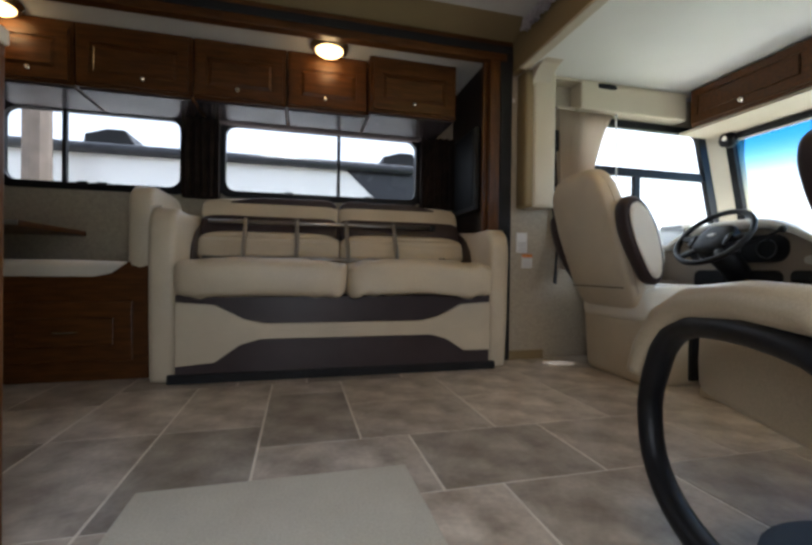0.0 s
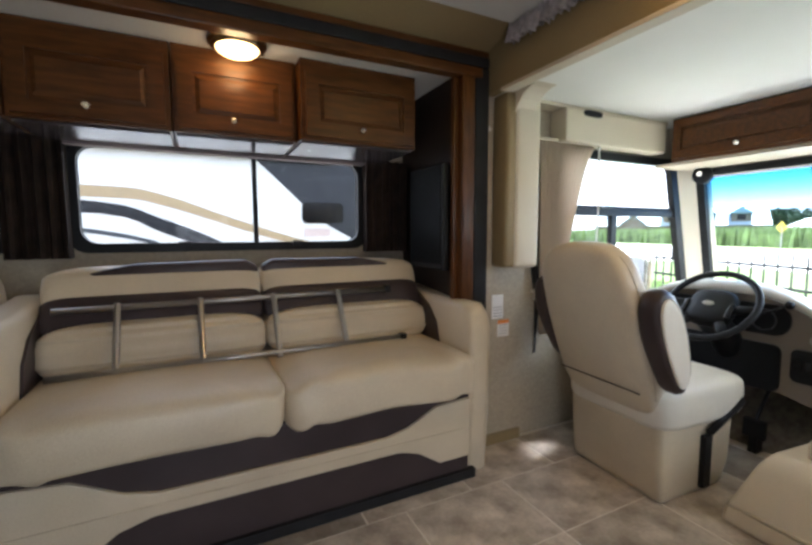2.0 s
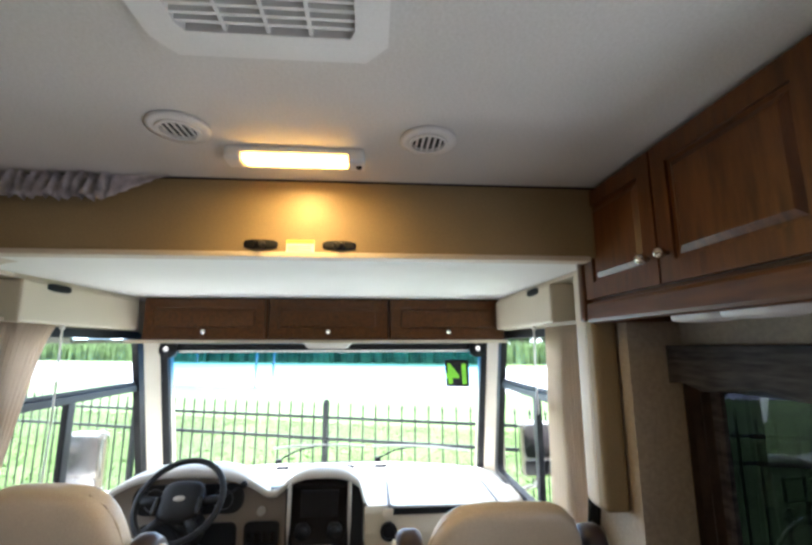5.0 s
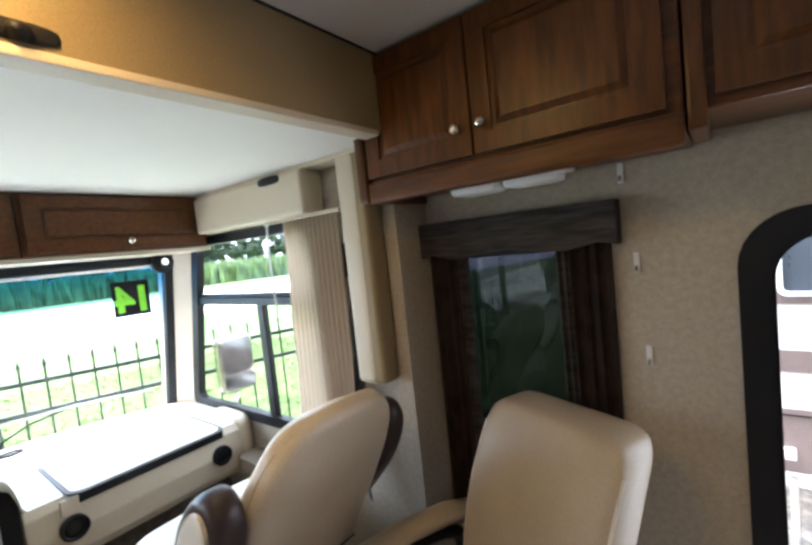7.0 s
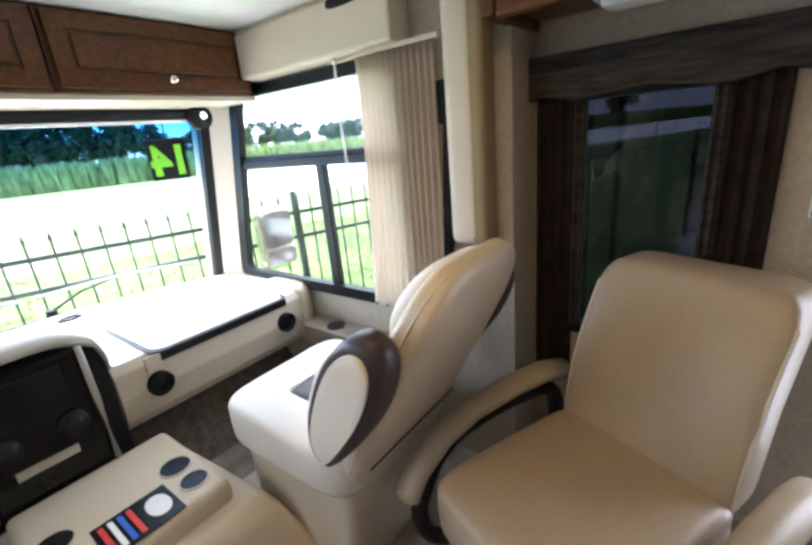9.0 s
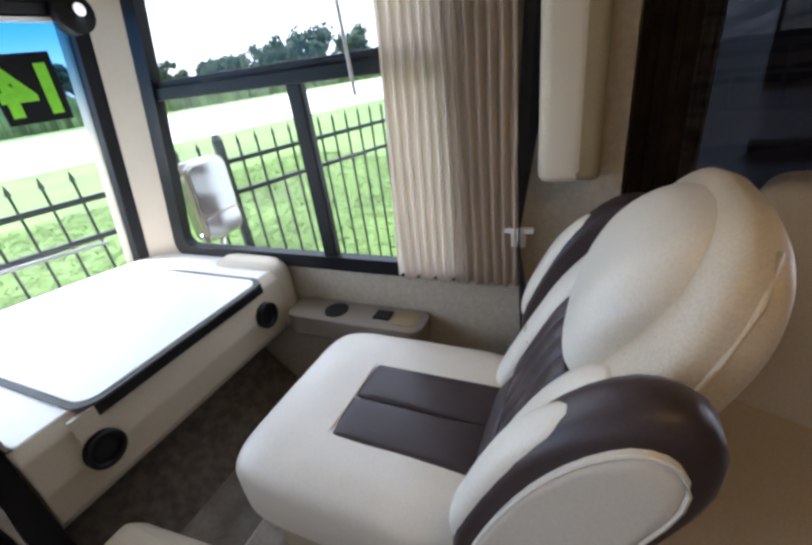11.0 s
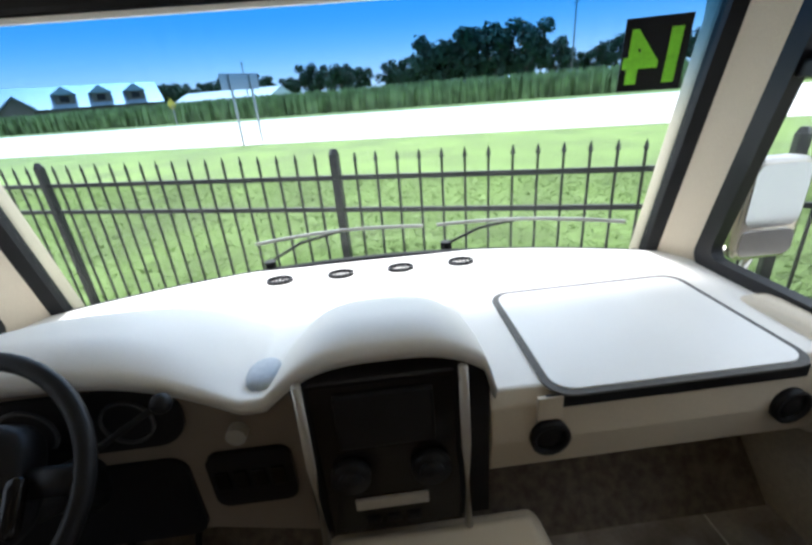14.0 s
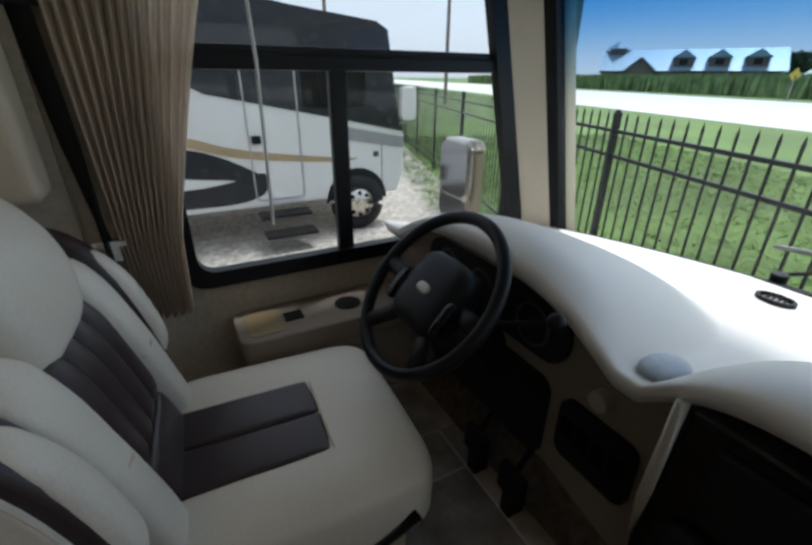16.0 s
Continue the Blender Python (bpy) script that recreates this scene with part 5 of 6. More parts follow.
for x, y in ((0.59, 3.39), (-1.11, 3.40)):
    dl = thing("dome_light", (x, y, SZC), "brushed brass dome light with glowing frosted glass", "lamp", "slide-out dome lights")
    part("ring", merge(disc(0, 0, -0.008, 0.115, 0.016, "z", 32), disc(0, 0, -0.022, 0.10, 0.014, "z", 32)), mat("aged brass", (0.35, 0.25, 0.13), 0.3, 1.0, bump=0.03), dl, "", True)
    part("dome", ball(0, 0, -0.026, 0.085, 0.42, 24), DOMEGLOW, dl, "glowing frosted glass", True)
    for a in (20, 140, 260):
        part("clip", ball(0.108 * math.cos(radians(a)), 0.108 * math.sin(radians(a)), -0.018, 0.009), CHROME, dl)
    pl = bpy.data.lights.new("dome_light_glow", "POINT")
    pl.energy, pl.color, pl.shadow_soft_size = 0.42, (1.0, 0.68, 0.32), 0.05
    new("dome_light_glow", pl).matrix_world = pose(x, y, SZC - 0.09)
ul = thing("under_cabinet_light", (1.42, 0.79, 1.661), "white unlit fluorescent light under the cabinet", "lamp")
part("base", B(-0.195, 0.195, -0.055, 0.055, -0.016, 0.004, 0.006), WHITEP, ul)
for k in (-1, 1):
    part("diffuser", puff(k * 0.09, 0, -0.022, 0.165, 0.11, 0.04, 0.5, 0.3, 24, 10), WHITEP, ul, "ribbed white diffuser", True)

# header fittings
for yy in (2.088, 1.837):
    h = thing("latch_socket", (XB, yy, 1.878), "black oval latch socket on the tan bulkhead", "latch", "latch sockets")
    part("plate", puff(-0.001, 0, 0, 0.014, 0.11, 0.032, 0.6, 0.5, 24, 10), BLACK, h, "", True)
    part("knob", ball(-0.01, 0, -0.004, 0.018, 0.8), BLACK, h, "", True)
lb = thing("warning_label", (XB, 1.962, 1.872), "yellow and white warning label on the bulkhead", "label")
part("sheet", B(-0.0025, 0.0, -0.045, 0.045, -0.022, 0.022), PAPER, lb)
part("yellow_bar", B(-0.0035, -0.0022, -0.045, 0.045, 0.010, 0.022), YELLOW, lb)
for k in range(3):
    part("print_bar", B(-0.0035, -0.0022, -0.038, 0.038, -0.016 + k * 0.008, -0.013 + k * 0.008), GREYINK, lb)
gt = thing("tucked_curtain", (XB - 0.012, 2.72, ZC - 0.03), "gathered sheer fabric tucked along the bulkhead top", "curtain")
bm = bmesh.new()
n = 70
rows = [[], [], []]
for i in range(n + 1):
    u = i / n
    y = 0.32 - 0.66 * u
    amp = 0.024 if u < 0.72 else 0.003
    hgt = 0.085 if u < 0.72 else 0.085 * (1 - u) / 0.28 + 0.004
    for j in range(3):
        rows[j].append(bm.verts.new((-0.006 - amp * math.sin(i * 1.7 + j) - 0.01 * j, y, 0.026 - hgt * j / 2 + (0.008 * math.sin(i * 2.3) if u < 0.72 else 0))))
for a, b in zip(rows, rows[1:]):
    for i in range(n):
        bm.faces.new((a[i], a[i + 1], b[i + 1], b[i]))
bmesh.ops.solidify(bm, geom=bm.faces[:], thickness=0.003)
part("ruffle", bm, mat("grey white sheer fabric", (0.74, 0.70, 0.73), 0.8, vary=0.2, scale=30), gt, "", True)

# passenger-side window dressing
vl = thing("window_valance", (1.495, YR, 1.42), "dark zebra patterned valance with brown drapes", "valance")
part("valance_box", prism([(-0.36, 0.0), (-0.36, 0.135), (0.36, 0.135), (0.36, 0.0), (0.30, 0.012), (0.20, -0.012), (0.0, 0.012), (-0.2, -0.012), (-0.30, 0.012)], "y", 0.001, 0.062, 0.006), ZEBRA, vl)
for k in (-1, 1):
    wv = [(k * (0.20 + 0.13 * i / 12), 0.02 + 0.012 * math.sin(i * 1.8)) for i in range(13)] + [(k * 0.33, 0.004), (k * 0.20, 0.004)]
    part("drape", prism(wv, "z", -1.03, 0.02), DRAPE, vl, "dark brown side drape")
    wv = [(k * (0.165 + 0.045 * i / 6), 0.03 + 0.008 * math.sin(i * 2)) for i in range(7)] + [(k * 0.21, 0.016), (k * 0.165, 0.016)]
    part("tie_panel", prism(wv, "z", -0.80, 0.02), ZEBRA, vl, "dark patterned inner panel")
for hx, hz in ((1.127, 1.63), (1.10, 1.36), (1.083, 1.077)):
    hk = thing("wall_hook", (hx, YR, hz), "small clear plastic hook on the wall", "hook", "wall hooks")
    part("plate", B(-0.008, 0.008, 0.0005, 0.006, -0.03, 0.03, 0.002), WHITEP, hk)
    part("prong", tube([(0, 0.006, -0.012), (0, 0.02, -0.022), (0, 0.024, -0.008)], 0.004, 6), CHROME, hk)
# stickers and screw on the driver-side wall
for nm, y0, z0, h, col in (("care_label", 1.80, 0.70, 0.13, PAPER), ("warning_sticker", 1.84, 0.60, 0.09, ORANGE)):
    c = thing(nm, (y0, YL, z0), "white printed paper label on the wall" if col is PAPER else "white label with orange warning band", "label")
    part("sheet", B(0.0, 0.075, -0.003, -0.001, 0.0, h), PAPER, c)
    if col is ORANGE:
        part("band", B(0.0, 0.075, -0.004, -0.0028, h - 0.02, h), ORANGE, c)
    for k in range(4):
        part("print_bar", B(0.008, 0.066, -0.0038, -0.0028, 0.012 + k * 0.016, 0.016 + k * 0.016), GREYINK, c)
scw = thing("wall_button", (1.762, YL, 1.686), "small white round button on the wall", "button")
part("cap", disc(0, -0.004, 0, 0.012, 0.01, "y", 14), WHITEP, scw)

rug = thing("door_mat", (0.37, 1.55, 0.0), "cream ribbed mat lying on the tile floor", "mat")
part("mat", B(-0.34, 0.36, -0.35, 0.40, 0.0, 0.012, 0.005), MAT_RUG, rug)

# ---------------------------------------------------------------- outside
GZ = -0.92
FO, FD, FN = Vector((4.90, 2.20, 0)), Vector((0.325, 0.9457, 0)), Vector((0.9457, -0.325, 0))


def out(n, s, z=0.0):
    p = FO + FN * n + FD * s
    return (p.x, p.y, GZ + z)


def quad(points, thick=0.03):
    bm = bmesh.new()
    top = [bm.verts.new(p) for p in points]
    low = [bm.verts.new((p[0], p[1], p[2] - thick)) for p in points]
    bm.faces.new(top)
    bm.faces.new(low[::-1])
    for i in range(len(points)):
        k = (i + 1) % len(points)
        bm.faces.new((top[i], low[i], low[k], top[k]))
    return bm


struct("ground", quad([(-900, -900, GZ), (900, -900, GZ), (900, 900, GZ), (-900, 900, GZ)], 0.2), GRASS, "mown green grass reaching the horizon", "ground")
struct("gravel_lot", quad([out(-0.12, 1.7, 0.012), out(-0.12, 90, 0.012), out(-60, 90, 0.012), out(-60, -20, 0.012), out(-9, -20, 0.012), out(-2.2, 1.0, 0.012)], 0.02), GRAVEL, "pale limestone gravel lot beside the motorhome", "ground")
struct("gravel_drive", quad([(-30, -14, GZ + 0.012), (1.9, -14, GZ + 0.012), (1.9, 0.4, GZ + 0.012), (-30, 0.4, GZ + 0.012)], 0.02), GRAVEL, "pale gravel drive outside the entry door", "ground")
struct("road", quad([out(19, -400, 0.02), out(19, 500, 0.02), out(46, 500, 0.02), out(46, -400, 0.02)], 0.05), ROAD, "wide pale concrete road beyond the fence", "road")


def fence_panel(s0, width, n):
    f = thing("fence_panel", out(0, s0), "black iron picket fence panel with pointed tips", "fence", "fence panels", math.degrees(math.atan2(FD.y, FD.x)))
    part("post", merge(B(-0.026, 0.026, -0.026, 0.026, 0.0, 1.90, 0.004), disc(0, 0, 1.915, 0.036, 0.03, "z", 4, 0.02)), IRON, f)
    for z in (0.25, 1.55, 1.755):
        part("rail", B(0.025, width - 0.025, -0.013, 0.013, z - 0.015, z + 0.015, 0.003), IRON, f)
    pk = B(-0.0065, 0.0065, -0.0065, 0.0065, 0.08, 1.86)
    tip = bmesh.new()
    bmesh.ops.create_cone(tip, cap_ends=True, segments=4, radius1=0.015, radius2=0.001, depth=0.055)
    bmesh.ops.translate(tip, verts=tip.verts, vec=(0, 0, 1.885))
    first = part("picket", merge(pk, tip), IRON, f)
    first.location.x = width / (n + 1)
    for i in range(2, n + 1):
        o = new("picket", first.data)
        o.parent = f
        o.location.x = width * i / (n + 1)
    return f


fp = fence_panel(0, 2.40, 17)
for k in list(range(-9, 0)) + list(range(1, 17)):
    copy_thing(fp, pose(*out(0, 2.40 * k), 0, 0, math.degrees(math.atan2(FD.y, FD.x))))

# mirrors and wipers of this motorhome
for k, xx, yy, zz in ((1, 3.46, 3.62, 0.47), (-1, 3.67, 0.47, 0.46)):
    m = thing("side_mirror", (xx, yy, zz), "white-backed exterior mirror on a chrome arm", "mirror", "side mirrors")
    part("housing", prism(rounded(-0.13, 0.13, 0.12, 0.52, 0.05), "x", -0.02, 0.07, 0.02), CHROME, m, "", True)
    part("upper_glass", prism(rounded(-0.11, 0.11, 0.26, 0.50, 0.04), "x", -0.026, -0.019), MIRROR, m, "mirror glass")
    part("lower_glass", prism(rounded(-0.11, 0.11, 0.14, 0.245, 0.03), "x", -0.026, -0.019), MIRROR, m, "convex mirror glass")
    part("arm", tube([(0.02, 0, 0.14), (0.02, -0.03 * k, 0.05), (-0.05, -0.31 * k, 0.02)], 0.018, 8), CHROME, m, "", True)
for y0, y1 in ((2.50, 1.78), (1.72, 0.98)):
    w = thing("wiper", (0, 0, 0), "long black windshield wiper with metal arm", "wiper", "wipers")
    ln = [(shield_x(y0 + (y1 - y0) * i / 8) + 0.05, y0 + (y1 - y0) * i / 8, 0.755 + 0.012 * math.sin(i * 0.4)) for i in range(9)]
    part("blade", tube(ln, 0.008, 6), ALU, w)
    part("arm", tube([(shield_x(y0 - 0.1) + 0.07, y0 - 0.04, 0.66), (shield_x(y0 - 0.2) + 0.06, y0 - 0.18, 0.73), (shield_x(y0 - 0.3) + 0.055, (y0 + y1) / 2, 0.765)], 0.007, 6), BLACK, w)
    part("pivot", disc(shield_x(y0) + 0.06, y0 - 0.04, 0.64, 0.025, 0.06), BLACK, w)


# neighbouring motorhome on the driver side
def neighbour():
    m = thing("parked_motorhome", (0, 7.83, GZ), "white class A motorhome with tan and black swooshes", "motorhome")
    XF = 5.36
    roof = [(5.12, 2.74), (4.95, 2.84), (3.80, 2.95), (3.0, 3.06), (2.4, 3.27)]
    part("body", prism([(-5.8, 0.52), (XF - 0.12, 0.52), (XF, 0.85), (XF, 1.38), (5.24, 1.9)] + roof + [(-5.8, 3.27)], "y", 0.0, 2.45, 0.04), RVWHITE, m)
    part("cap_paint", prism([(5.34, 1.42), (5.22, 1.9), (5.10, 2.74), (4.93, 2.835), (3.80, 2.945), (3.0, 3.05), (2.4, 3.255), (1.05, 3.255), (1.63, 2.72), (2.09, 2.28), (2.68, 1.96), (4.24, 1.65)], "y", -0.012, 0.0), RVDARK, m, "black front cap paint")
    part("nose_stripe", prism([(4.45, 1.52), (5.35, 1.34), (5.35, 1.18), (4.45, 1.34)], "y", -0.010, 0.0), mat("silver stripe paint", (0.33, 0.33, 0.34), 0.3, vary=0.05, bump=0.0), m, "grey painted stripe")
    part("windshield", prism([(5.20, 1.62), (5.30, 1.62), (5.16, 2.66), (5.04, 2.66)], "y", 0.08, 2.37), GLOSS, m, "dark windshield")

    def sweep(name, line, y, mt, lb):
        """A tapering painted band; line holds x, top and bottom."""
        rows = [tuple(v) for v in spline([Vector(p) for p in line], 4)]
        part(name, prism([(x, t) for x, t, b in rows] + [(x, b) for x, t, b in rows[::-1]], "y", -y, 0.002), mt, m, lb)

    sweep("swoosh", [(-5.6, 2.30, 2.22), (-3.0, 2.66, 2.50), (-0.63, 2.68, 2.54), (0.03, 2.59, 2.45), (0.80, 2.32, 2.20), (1.65, 2.04, 1.94), (2.4, 1.86, 1.85)], 0.008, RVTAN, "tan painted swoosh")
    sweep("swoosh", [(-5.0, 2.05, 2.0), (-2.4, 2.50, 2.30), (-0.64, 2.48, 2.34), (0.0, 2.28, 2.10), (0.51, 2.07, 1.90), (1.1, 1.76, 1.70), (1.5, 1.58, 1.57)], 0.010, RVDARK, "black painted swoosh")
    sweep("swoosh", [(-4.4, 1.80, 1.74), (-2.0, 2.22, 2.16), (-0.4, 2.08, 2.03), (0.5, 1.72, 1.69), (1.1, 1.48, 1.47)], 0.010, RVGREY, "grey painted pinstripe")
    sweep("swoosh", [(0.6, 1.86, 1.83), (1.5, 1.70, 1.60), (2.35, 1.49, 1.37), (3.03, 1.29, 1.18), (4.27, 1.11, 1.05), (4.6, 1.09, 1.08)], 0.008, RVTAN, "tan painted swoosh")
    sweep("swoosh", [(0.9, 1.30, 1.24), (1.6, 1.42, 1.12), (2.35, 1.34, 0.98), (2.82, 1.18, 0.92), (3.30, 0.90, 0.84)], 0.010, RVDARK, "black painted swoosh")
    sweep("swoosh", [(0.7, 0.86, 0.62), (2.24, 0.84, 0.60), (2.85, 0.90, 0.60), (3.18, 0.98, 0.68), (3.31, 0.94, 0.82)], 0.012, RVDARK, "black painted swoosh")
    part("awning_roll", tube([(2.3, -0.09, 3.20), (-5.5, -0.09, 3.20)], 0.08, 12), RVDARK, m, "rolled dark awning", True)
    part("side_window", prism(rounded(3.85, 4.75, 1.78, 2.45, 0.08), "y", -0.018, 0.0), GLOSS, m, "dark side window")
    part("side_window", prism(rounded(1.82, 2.46, 2.24, 2.55, 0.08), "y", -0.018, 0.0), GLOSS, m, "dark side window")
    part("label", B(1.85, 2.25, -0.016, 0.0, 2.04, 2.16), mat("pale pink decal", (0.62, 0.50, 0.47), 0.5, bump=0.0), m, "pale decal below the window")
    d = part("entry_door", ring(rounded(3.10, 3.78, 0.60, 2.42, 0.08), rounded(3.12, 3.76, 0.62, 2.40, 0.07), "y", -0.016, 0.0), mat("door seam grey", (0.4, 0.4, 0.4), 0.5), m)
    part("door_handle", B(3.14, 3.26, -0.05, -0.01, 1.36, 1.46, 0.01), BLACK, d)
    for i, z in enumerate((0.46, 0.26)):
        part("step", B(3.10, 3.78, -0.30 - 0.24 * i, -0.02 - 0.24 * i, z - 0.045, z, 0.008), BLACK, m, "dark fold-out step")
    for x in (4.57, -2.9):
        part("wheel_arch", prism([(x + 0.48 * math.cos(radians(a)), 0.46 + 0.48 * math.sin(radians(a))) for a in range(0, 181, 15)] + [(x - 0.48, 0.5)], "y", -0.014, 0.02), RUBBER, m)
        w = part("wheel", tube([(x + 0.31 * math.cos(2 * math.pi * i / 28), 0.0, 0.42 + 0.31 * math.sin(2 * math.pi * i / 28)) for i in range(28)], 0.11, 10, True), RUBBER, m, "black tyre", True)
        part("rim", disc(x, -0.05, 0.42, 0.25, 0.10, "y", 24, 0.21), CHROME, w, "bright wheel rim", True)
        part("hub", disc(x, -0.12, 0.42, 0.07, 0.08, "y", 14), CHROME, w)
        for q in range(8):
            part("wheel_hole", disc(x + 0.165 * math.cos(q * 0.785), -0.101, 0.42 + 0.165 * math.sin(q * 0.785), 0.032, 0.012, "y", 10), BLACK, w)
    for x in (-3.6, -4.9, 0.2, 1.5):
        part("baggage_door", ring([(x - 0.62, 0.56), (x + 0.62, 0.56), (x + 0.62, 1.06), (x - 0.62, 1.06)], [(x - 0.61, 0.57), (x + 0.61, 0.57), (x + 0.61, 1.05), (x - 0.61, 1.05)], "y", -0.008, 0.0), RVGREY, m)
    part("front_panel_seam", B(4.98, 4.99, -0.006, 0.002, 0.55, 1.3), RVGREY, m)
    part("fuel_flap", B(4.85, 4.93, -0.012, 0.0, 1.08, 1.16, 0.01), RVGREY, m)
    part("headlight", puff(XF - 0.02, 0.25, 1.0, 0.12, 0.35, 0.22, 0.6, 0.6, 16, 8), CHROME, m, "", True)
    for x in (-2.5, 2.35):
        part("roof_unit", prism([(x - 0.45, 3.26), (x - 0.42, 3.62), (x - 0.1, 3.72), (x + 0.15, 3.72), (x + 0.45, 3.26)], "y", 0.7, 1.5, 0.03), BLACK, m, "black roof air conditioner")
    mm = part("mirror", prism(rounded(5.10, 5.32, 1.62, 2.05, 0.06), "y", -0.45, -0.35, 0.02), WHITEP, m, "white exterior mirror", True)
    part("mirror_arm", tube([(5.2, -0.38, 1.65), (5.25, 0.02, 1.5)], 0.02, 8), CHROME, mm)
    return m


neighbour()


def trailer():
    t = thing("parked_trailer", (-4.05, -1.8, GZ), "brown and white travel trailer beyond the door", "trailer")
    part("body", B(-3.5, 5.0, -2.4, 0.0, 0.55, 3.3, 0.06), RVWHITE, t)
    part("lower_skirt", B(-3.5, 5.0, 0.0, 0.012, 0.42, 0.98), RVBROWN, t, "brown lower skirt")
    part("stripe", B(-3.5, 5.0, 0.0, 0.01, 1.24, 1.40), RVBROWN, t)
    part("upper_panel", B(4.28, 5.0, 0.0, 0.010, 1.72, 3.1), RVBROWN, t)
    w = part("window", ring(rounded(4.42, 4.66, 1.78, 2.42, 0.05), rounded(4.45, 4.63, 1.81, 2.39, 0.04), "y", 0.0, 0.03), WHITEP, t)
    part("pane", B(4.44, 4.64, 0.010, 0.014, 1.80, 2.40), RVGREY, w)
    part("compartment_door", ring([(4.36, 0.46), (4.96, 0.46), (4.96, 0.94), (4.36, 0.94)], [(4.37, 0.47), (4.95, 0.47), (4.95, 0.93), (4.37, 0.93)], "y", 0.0, 0.018), BLACK, t)
    part("light_fixture", B(4.60, 4.72, 0.01, 0.05, 0.62, 0.70, 0.01), WHITEP, t)
    part("skirt_edge", B(3.8, 5.0, 0.012, 0.022, 0.42, 0.52), RVWHITE, t)
    part("jack", tube([(4.62, 0.05, 0.0), (4.62, 0.05, 0.5)], 0.025, 8), ALU, t)
    part("jack_foot", disc(4.62, 0.05, 0.02, 0.08, 0.03), ALU, t)
    part("awning_arm", merge(tube([(4.28, 0.06, 0.75), (4.28, 0.07, 3.1)], 0.035, 8), tube([(4.22, 0.06, 0.75), (4.22, 0.07, 3.1)], 0.015, 6)), ALU, t, "white awning arm")
    part("grab_loop", tube([(4.34 - 0.10 * math.sin(radians(a)), 0.05, 1.98 + 0.16 * math.cos(radians(a))) for a in range(-60, 181, 20)], 0.018, 8), WHITEP, t, "white grab handle", True)
    part("entry_door", ring(rounded(3.3, 4.05, 0.6, 2.6, 0.06), rounded(3.33, 4.02, 0.63, 2.57, 0.05), "y", 0.0, 0.02), ALU, t)
    wheel_ = part("wheel", tube([(0.5 + 0.26 * math.cos(2 * math.pi * i / 24), -0.08, 0.35 + 0.26 * math.sin(2 * math.pi * i / 24)) for i in range(24)], 0.09, 8, True), RUBBER, t, "", True)
    part("rim", disc(0.5, -0.06, 0.35, 0.2, 0.08, "y", 18), CHROME, wheel_)
    return t


trailer()


# crops, trees, building, signs
def blades(name, count, place, h0, h1, wdt, material, label, category, seed):
    rnd = random.Random(seed)
    verts, faces = [], []
    for _ in range(count):
        x, y, z = place(rnd)
        h = rnd.uniform(h0, h1)
        a = rnd.uniform(0, math.pi)
        dx, dy = math.cos(a) * wdt * rnd.uniform(0.6, 1.3), math.sin(a) * wdt
        lx, ly = rnd.uniform(-0.4, 0.4), rnd.uniform(-0.4, 0.4)
        i = len(verts)
        verts += [(x - dx, y - dy, z), (x + dx, y + dy, z), (x + lx * 0.5 + dx * 0.7, y + ly * 0.5 + dy * 0.7, z + h * 0.7), (x + lx * 0.5 - dx * 0.7, y + ly * 0.5 - dy * 0.7, z + h * 0.7), (x + lx, y + ly, z + h)]
        faces += [(i, i + 1, i + 2, i + 3), (i + 3, i + 2, i + 4)]
    me = bpy.data.meshes.new(name)
    me.from_pydata(verts, [], faces)
    me.materials.append(material)
    return tagged(new(name, me), label, category, kind="stuff")


blades("crop_field", 26000, lambda r: out(54 + 30 * r.random() ** 2, r.uniform(-160, 190)), 2.2, 3.2, 0.30, CANE, "tall green crop field beyond the road", "crops", 3)
blades("lawn", 42000, lambda r: out(r.uniform(-0.8, 9), r.uniform(-9, 16)), 0.05, 0.11, 0.012, GRASS, "short mown grass blades along the fence", "grass", 4)


def tree(s, n, h, wd, seed):
    rnd = random.Random(seed)
    t = thing("tree", out(n, s), "dark green broadleaf tree beyond the field", "tree", "distant trees")
    part("trunk", disc(0, 0, h * 0.25, 0.3, h * 0.5, "z", 8, 0.16), BARK, t)
    for _ in range(4):
        a = rnd.uniform(0, 6.28)
        part("limb", tube([(0, 0, h * 0.3), (math.cos(a) * wd * 0.2, math.sin(a) * wd * 0.2, h * 0.5), (math.cos(a) * wd * 0.35, math.sin(a) * wd * 0.35, h * 0.7)], 0.1, 6), BARK, t)
    verts, faces = [], []
    clumps = [(rnd.gauss(0, wd * 0.2), rnd.gauss(0, wd * 0.2), h * rnd.uniform(0.3, 0.92), wd * rnd.uniform(0.12, 0.24)) for _ in range(13)]
    for cx, cy, cz, cr in clumps:
        for _ in range(90):
            d = Vector((rnd.gauss(0, 1), rnd.gauss(0, 1), rnd.gauss(0, 0.8))).normalized() * cr * rnd.uniform(0.5, 1.1)
            p = Vector((cx, cy, cz)) + d
            u = Vector((rnd.gauss(0, 1), rnd.gauss(0, 1), rnd.gauss(0, 1))).normalized() * h * 0.045
            v = u.cross(d.normalized()) + Vector((0.01, 0, 0))
            i = len(verts)
            verts += [tuple(p - u), tuple(p + v), tuple(p + u), tuple(p - v)]
            faces.append((i, i + 1, i + 2, i + 3))
    me = bpy.data.meshes.new("crown")
    me.from_pydata(verts, [], faces)
    me.materials.append(LEAF)
    c = new("crown", me)
    c.parent = t
    return t


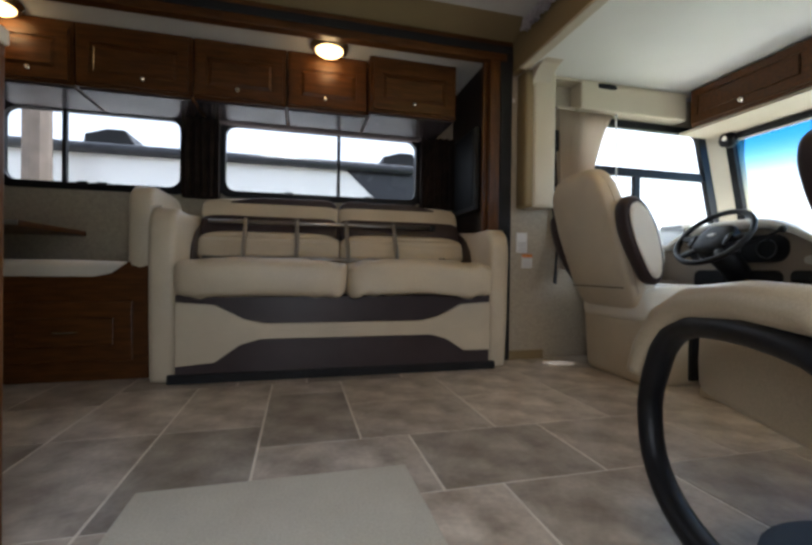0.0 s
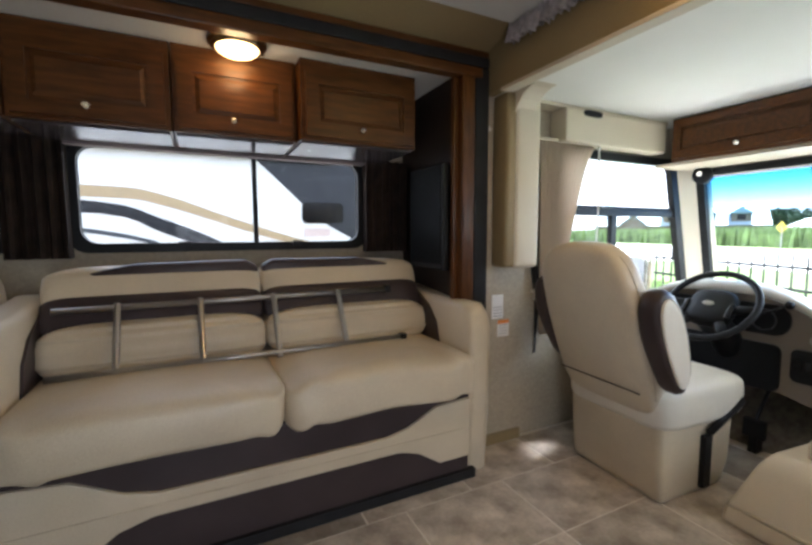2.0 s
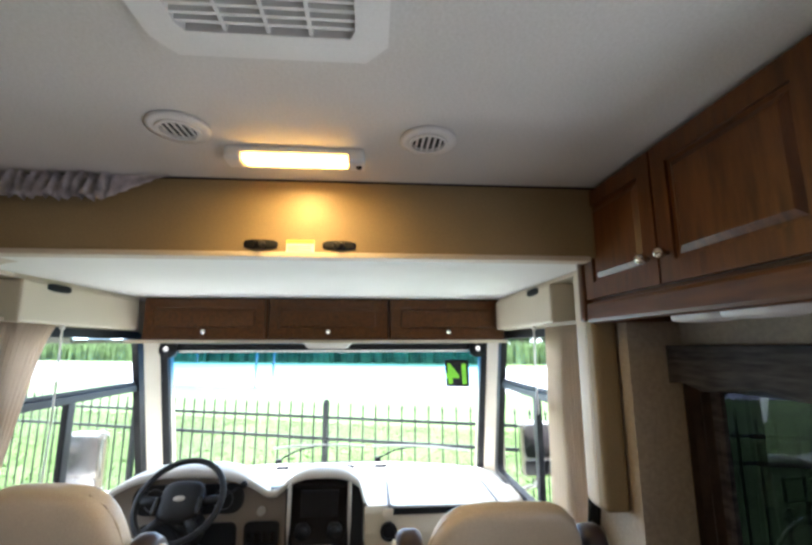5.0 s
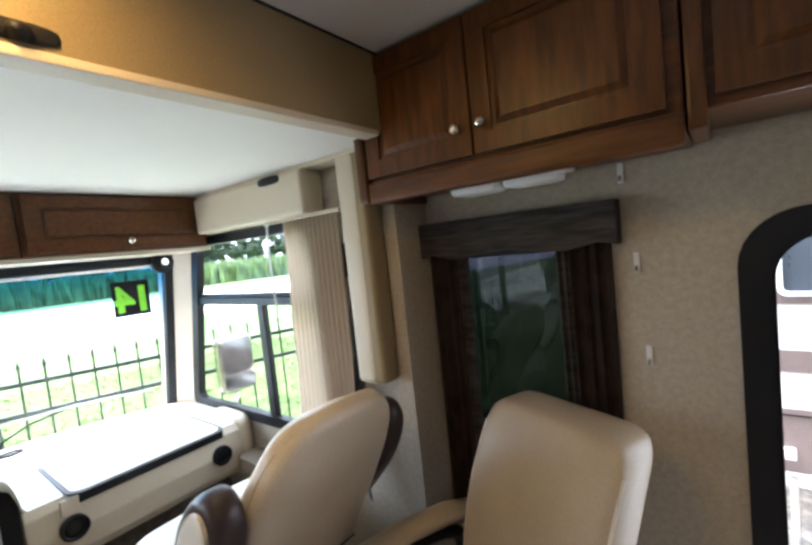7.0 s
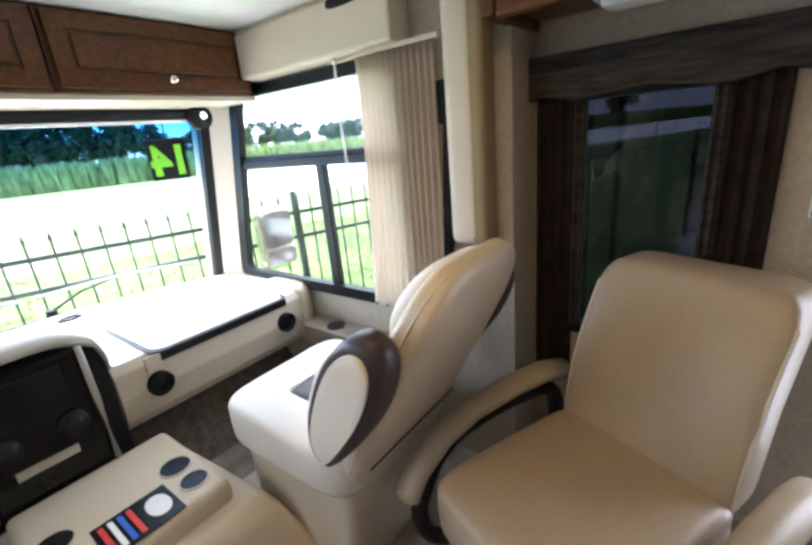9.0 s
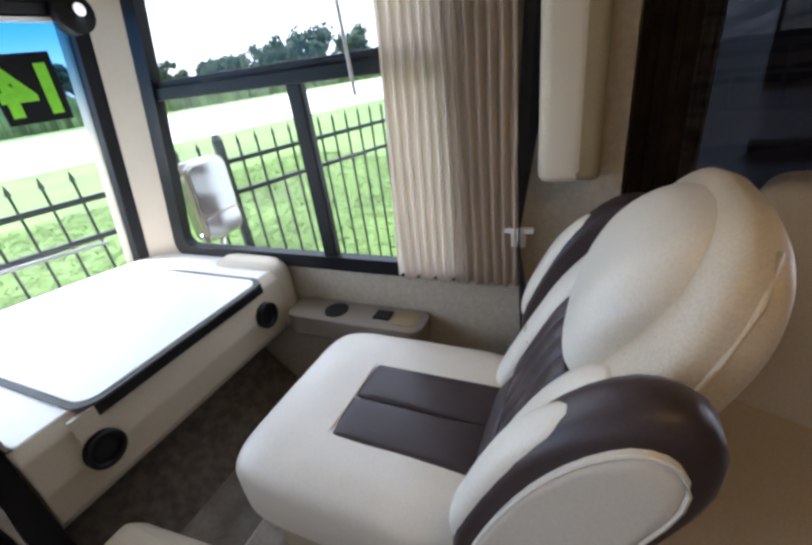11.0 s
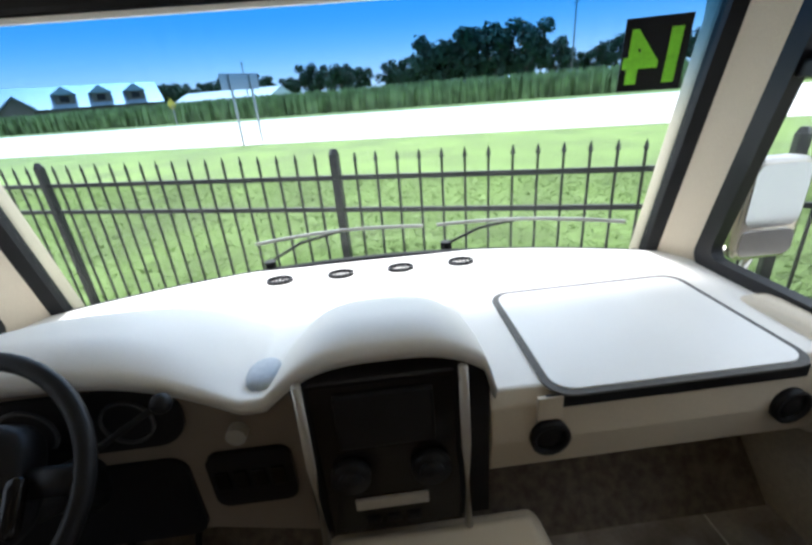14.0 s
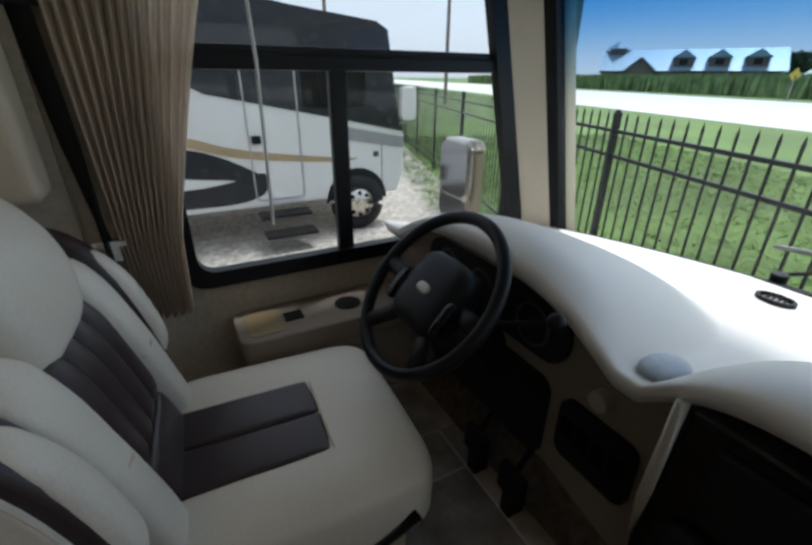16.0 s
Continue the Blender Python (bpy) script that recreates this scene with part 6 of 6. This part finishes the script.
rt = random.Random(8)
protos = [tree(4, 112, 15, 13, 1), tree(13, 116, 14, 12, 2), tree(21, 113, 13, 12, 3)]
for k in range(120):
    s = -250 + k * 4.6 + rt.uniform(-2, 2)
    n = 190 + rt.uniform(-10, 40)
    sc = rt.uniform(0.6, 1.1)
    o = copy_thing(protos[k % 3], pose(*out(n, s), 0, 0, rt.uniform(0, 360)))
    o.scale = (sc, sc, sc)
for s, n, sc in ((-3, 112, 0.95), (9, 112, 0.95), (17, 111, 0.9), (-70, 90, 0.9), (-80, 84, 0.8), (-62, 100, 0.7), (-96, 70, 0.8), (-110, 60, 0.7)):
    o = copy_thing(protos[int(abs(s)) % 3], pose(*out(n, s), 0, 0, s * 7))
    o.scale = (sc, sc, sc)


def barn():
    b = thing("lodge_building", out(150, 118), "timber lodge with pale metal roof and dormers", "building", "", math.degrees(math.atan2(FD.y, FD.x)))
    part("wall", B(-26, 26, -9, 9, 0, 5.0), CEDAR, b)
    part("roof", prism([(-10.5, 4.6), (10.5, 4.6), (0, 11.5)], "x", -27, 27), ROOFMETAL, b)
    for x in (-19, -9, 1):
        d = part("dormer", B(x - 2.6, x + 2.6, 2.0, 8.6, 5.5, 9.0), CEDAR, b)
        part("dormer_roof", prism([(x - 3.4, 8.6), (x + 3.4, 8.6), (x, 11.0)], "y", 0.0, 9.4), ROOFMETAL, d)
        part("dormer_window", B(x - 1.2, x + 1.2, 8.58, 8.66, 6.4, 8.2), GLOSS, d)
    part("tower", B(20, 25, -2.5, 2.5, 0, 12.0), CEDAR, b)
    part("tower_roof", disc(22.5, 0, 13.2, 4.4, 2.4, "z", 4, 0.3), ROOFMETAL, b)
    part("tower_louvre", B(24.9, 25.06, -1.4, 1.4, 9.6, 11.2), GLOSS, b)
    g = part("gable", prism([(9.5, 0.0), (17.5, 0.0), (17.5, 5.0), (13.5, 8.4), (9.5, 5.0)], "y", 4.0, 10.5), CEDAR, b)
    part("gable_roof", merge(prism([(8.8, 4.6), (13.5, 8.6), (13.5, 9.0), (8.6, 5.0)], "y", 2.0, 11.2), prism([(18.2, 4.6), (13.5, 8.6), (13.5, 9.0), (18.4, 5.0)], "y", 2.0, 11.2)), ROOFMETAL, g)
    for k in range(8):
        part("window", B(-23 + 5.5 * k, -21 + 5.5 * k, 8.98, 9.06, 1.2, 3.6), GLOSS, b)
    return b


lodge = barn()
lodge.matrix_world = pose(*out(119, 145), 0, 0, 121)
shed = thing("metal_shed", out(125, 86), "long low shed with white metal roof", "building", "", math.degrees(math.atan2(FD.y, FD.x)))
part("wall", B(-16, 16, -6, 6, 0, 3.6), RVWHITE, shed)
part("roof", prism([(-7, 3.5), (7, 3.5), (0, 6.0)], "x", -17, 17), WHITEP, shed)

board = thing("road_sign", out(19.6, 13.4), "large blank-backed road sign on two steel posts", "road sign", "", math.degrees(math.atan2(FD.y, FD.x)) + 75)
for x in (-0.7, 0.7):
    part("post", B(x - 0.05, x + 0.05, -0.04, 0.04, 0.0, 3.6), ALU, board)
part("panel", B(-1.3, 1.3, -0.06, -0.04, 2.85, 3.65), ALU, board)
ys = thing("warning_road_sign", out(47, 42), "yellow diamond warning sign on a post", "road sign", "", math.degrees(math.atan2(FD.y, FD.x)) + 90)
part("post", B(-0.05, 0.05, -0.05, 0.05, 0.0, 2.6), ALU, ys)
part("panel", prism([(0, 1.9), (0.75, 2.65), (0, 3.4), (-0.75, 2.65)], "y", -0.08, -0.05), YELLOW, ys)
for at_, h in ((out(100, -12), 16), ((23.9, 35.6, GZ), 15), ((-2.87, 7.2, GZ), 11), ((14.8, 39.9, GZ), 15), (out(108, 70), 12)):
    u = thing("utility_pole", at_, "tall weathered timber utility pole", "pole", "utility poles")
    part("pole", disc(0, 0, h / 2, 0.17, h, "z", 10, 0.12), POLE, u)
    part("cross_arm", B(-1.1, 1.1, -0.06, 0.06, h - 0.8, h - 0.68), POLE, u)

# ---------------------------------------------------------------- floor tiles
UX, UY = 0.1675, 0.191
gx, gy = int(5.9 / UX), int(2.58 / UY) + 1
taken = [[False] * gy for _ in range(gx)]
rr = random.Random(5)
sizes = ((3, 2), (2, 2), (2, 3), (2, 1), (1, 2), (1, 1))
meshes = {}
for i in range(gx):
    for j in range(gy):
        if taken[i][j]:
            continue
        order = list(sizes[:5])
        rr.shuffle(order)
        order.sort(key=lambda s: -s[0] * s[1] + rr.choice((0, 0, 3)))
        for a, b in order + [(1, 1)]:
            if i + a <= gx and j + b <= gy and not any(taken[i + p][j + q] for p in range(a) for q in range(b)):
                break
        for p in range(a):
            for q in range(b):
                taken[i + p][j + q] = True
        x, y = -2.38 + i * UX, 0.66 + j * UY
        x1, y1 = x + a * UX, min(y + b * UY, 3.25)
        if x < 0.86 and x1 > 0.10 and y < 1.17 or y1 - y < 0.03:
            continue
        key = (a, round(y1 - y, 3))
        if key not in meshes:
            me = bpy.data.meshes.new("tile")
            bm = B(0.003, a * UX - 0.003, 0.003, y1 - y - 0.003, -0.004, 0.0)
            for v in bm.verts:
                if v.co.z > -0.002:
                    v.co.x += 0.0015 if v.co.x < 0.1 else -0.0015
            bm.to_mesh(me)
            bm.free()
            me.materials.append(TILE)
            meshes[key] = me
        o = new("tile", meshes[key])
        o.location = (x, y, 0.0)
        o.parent = floor
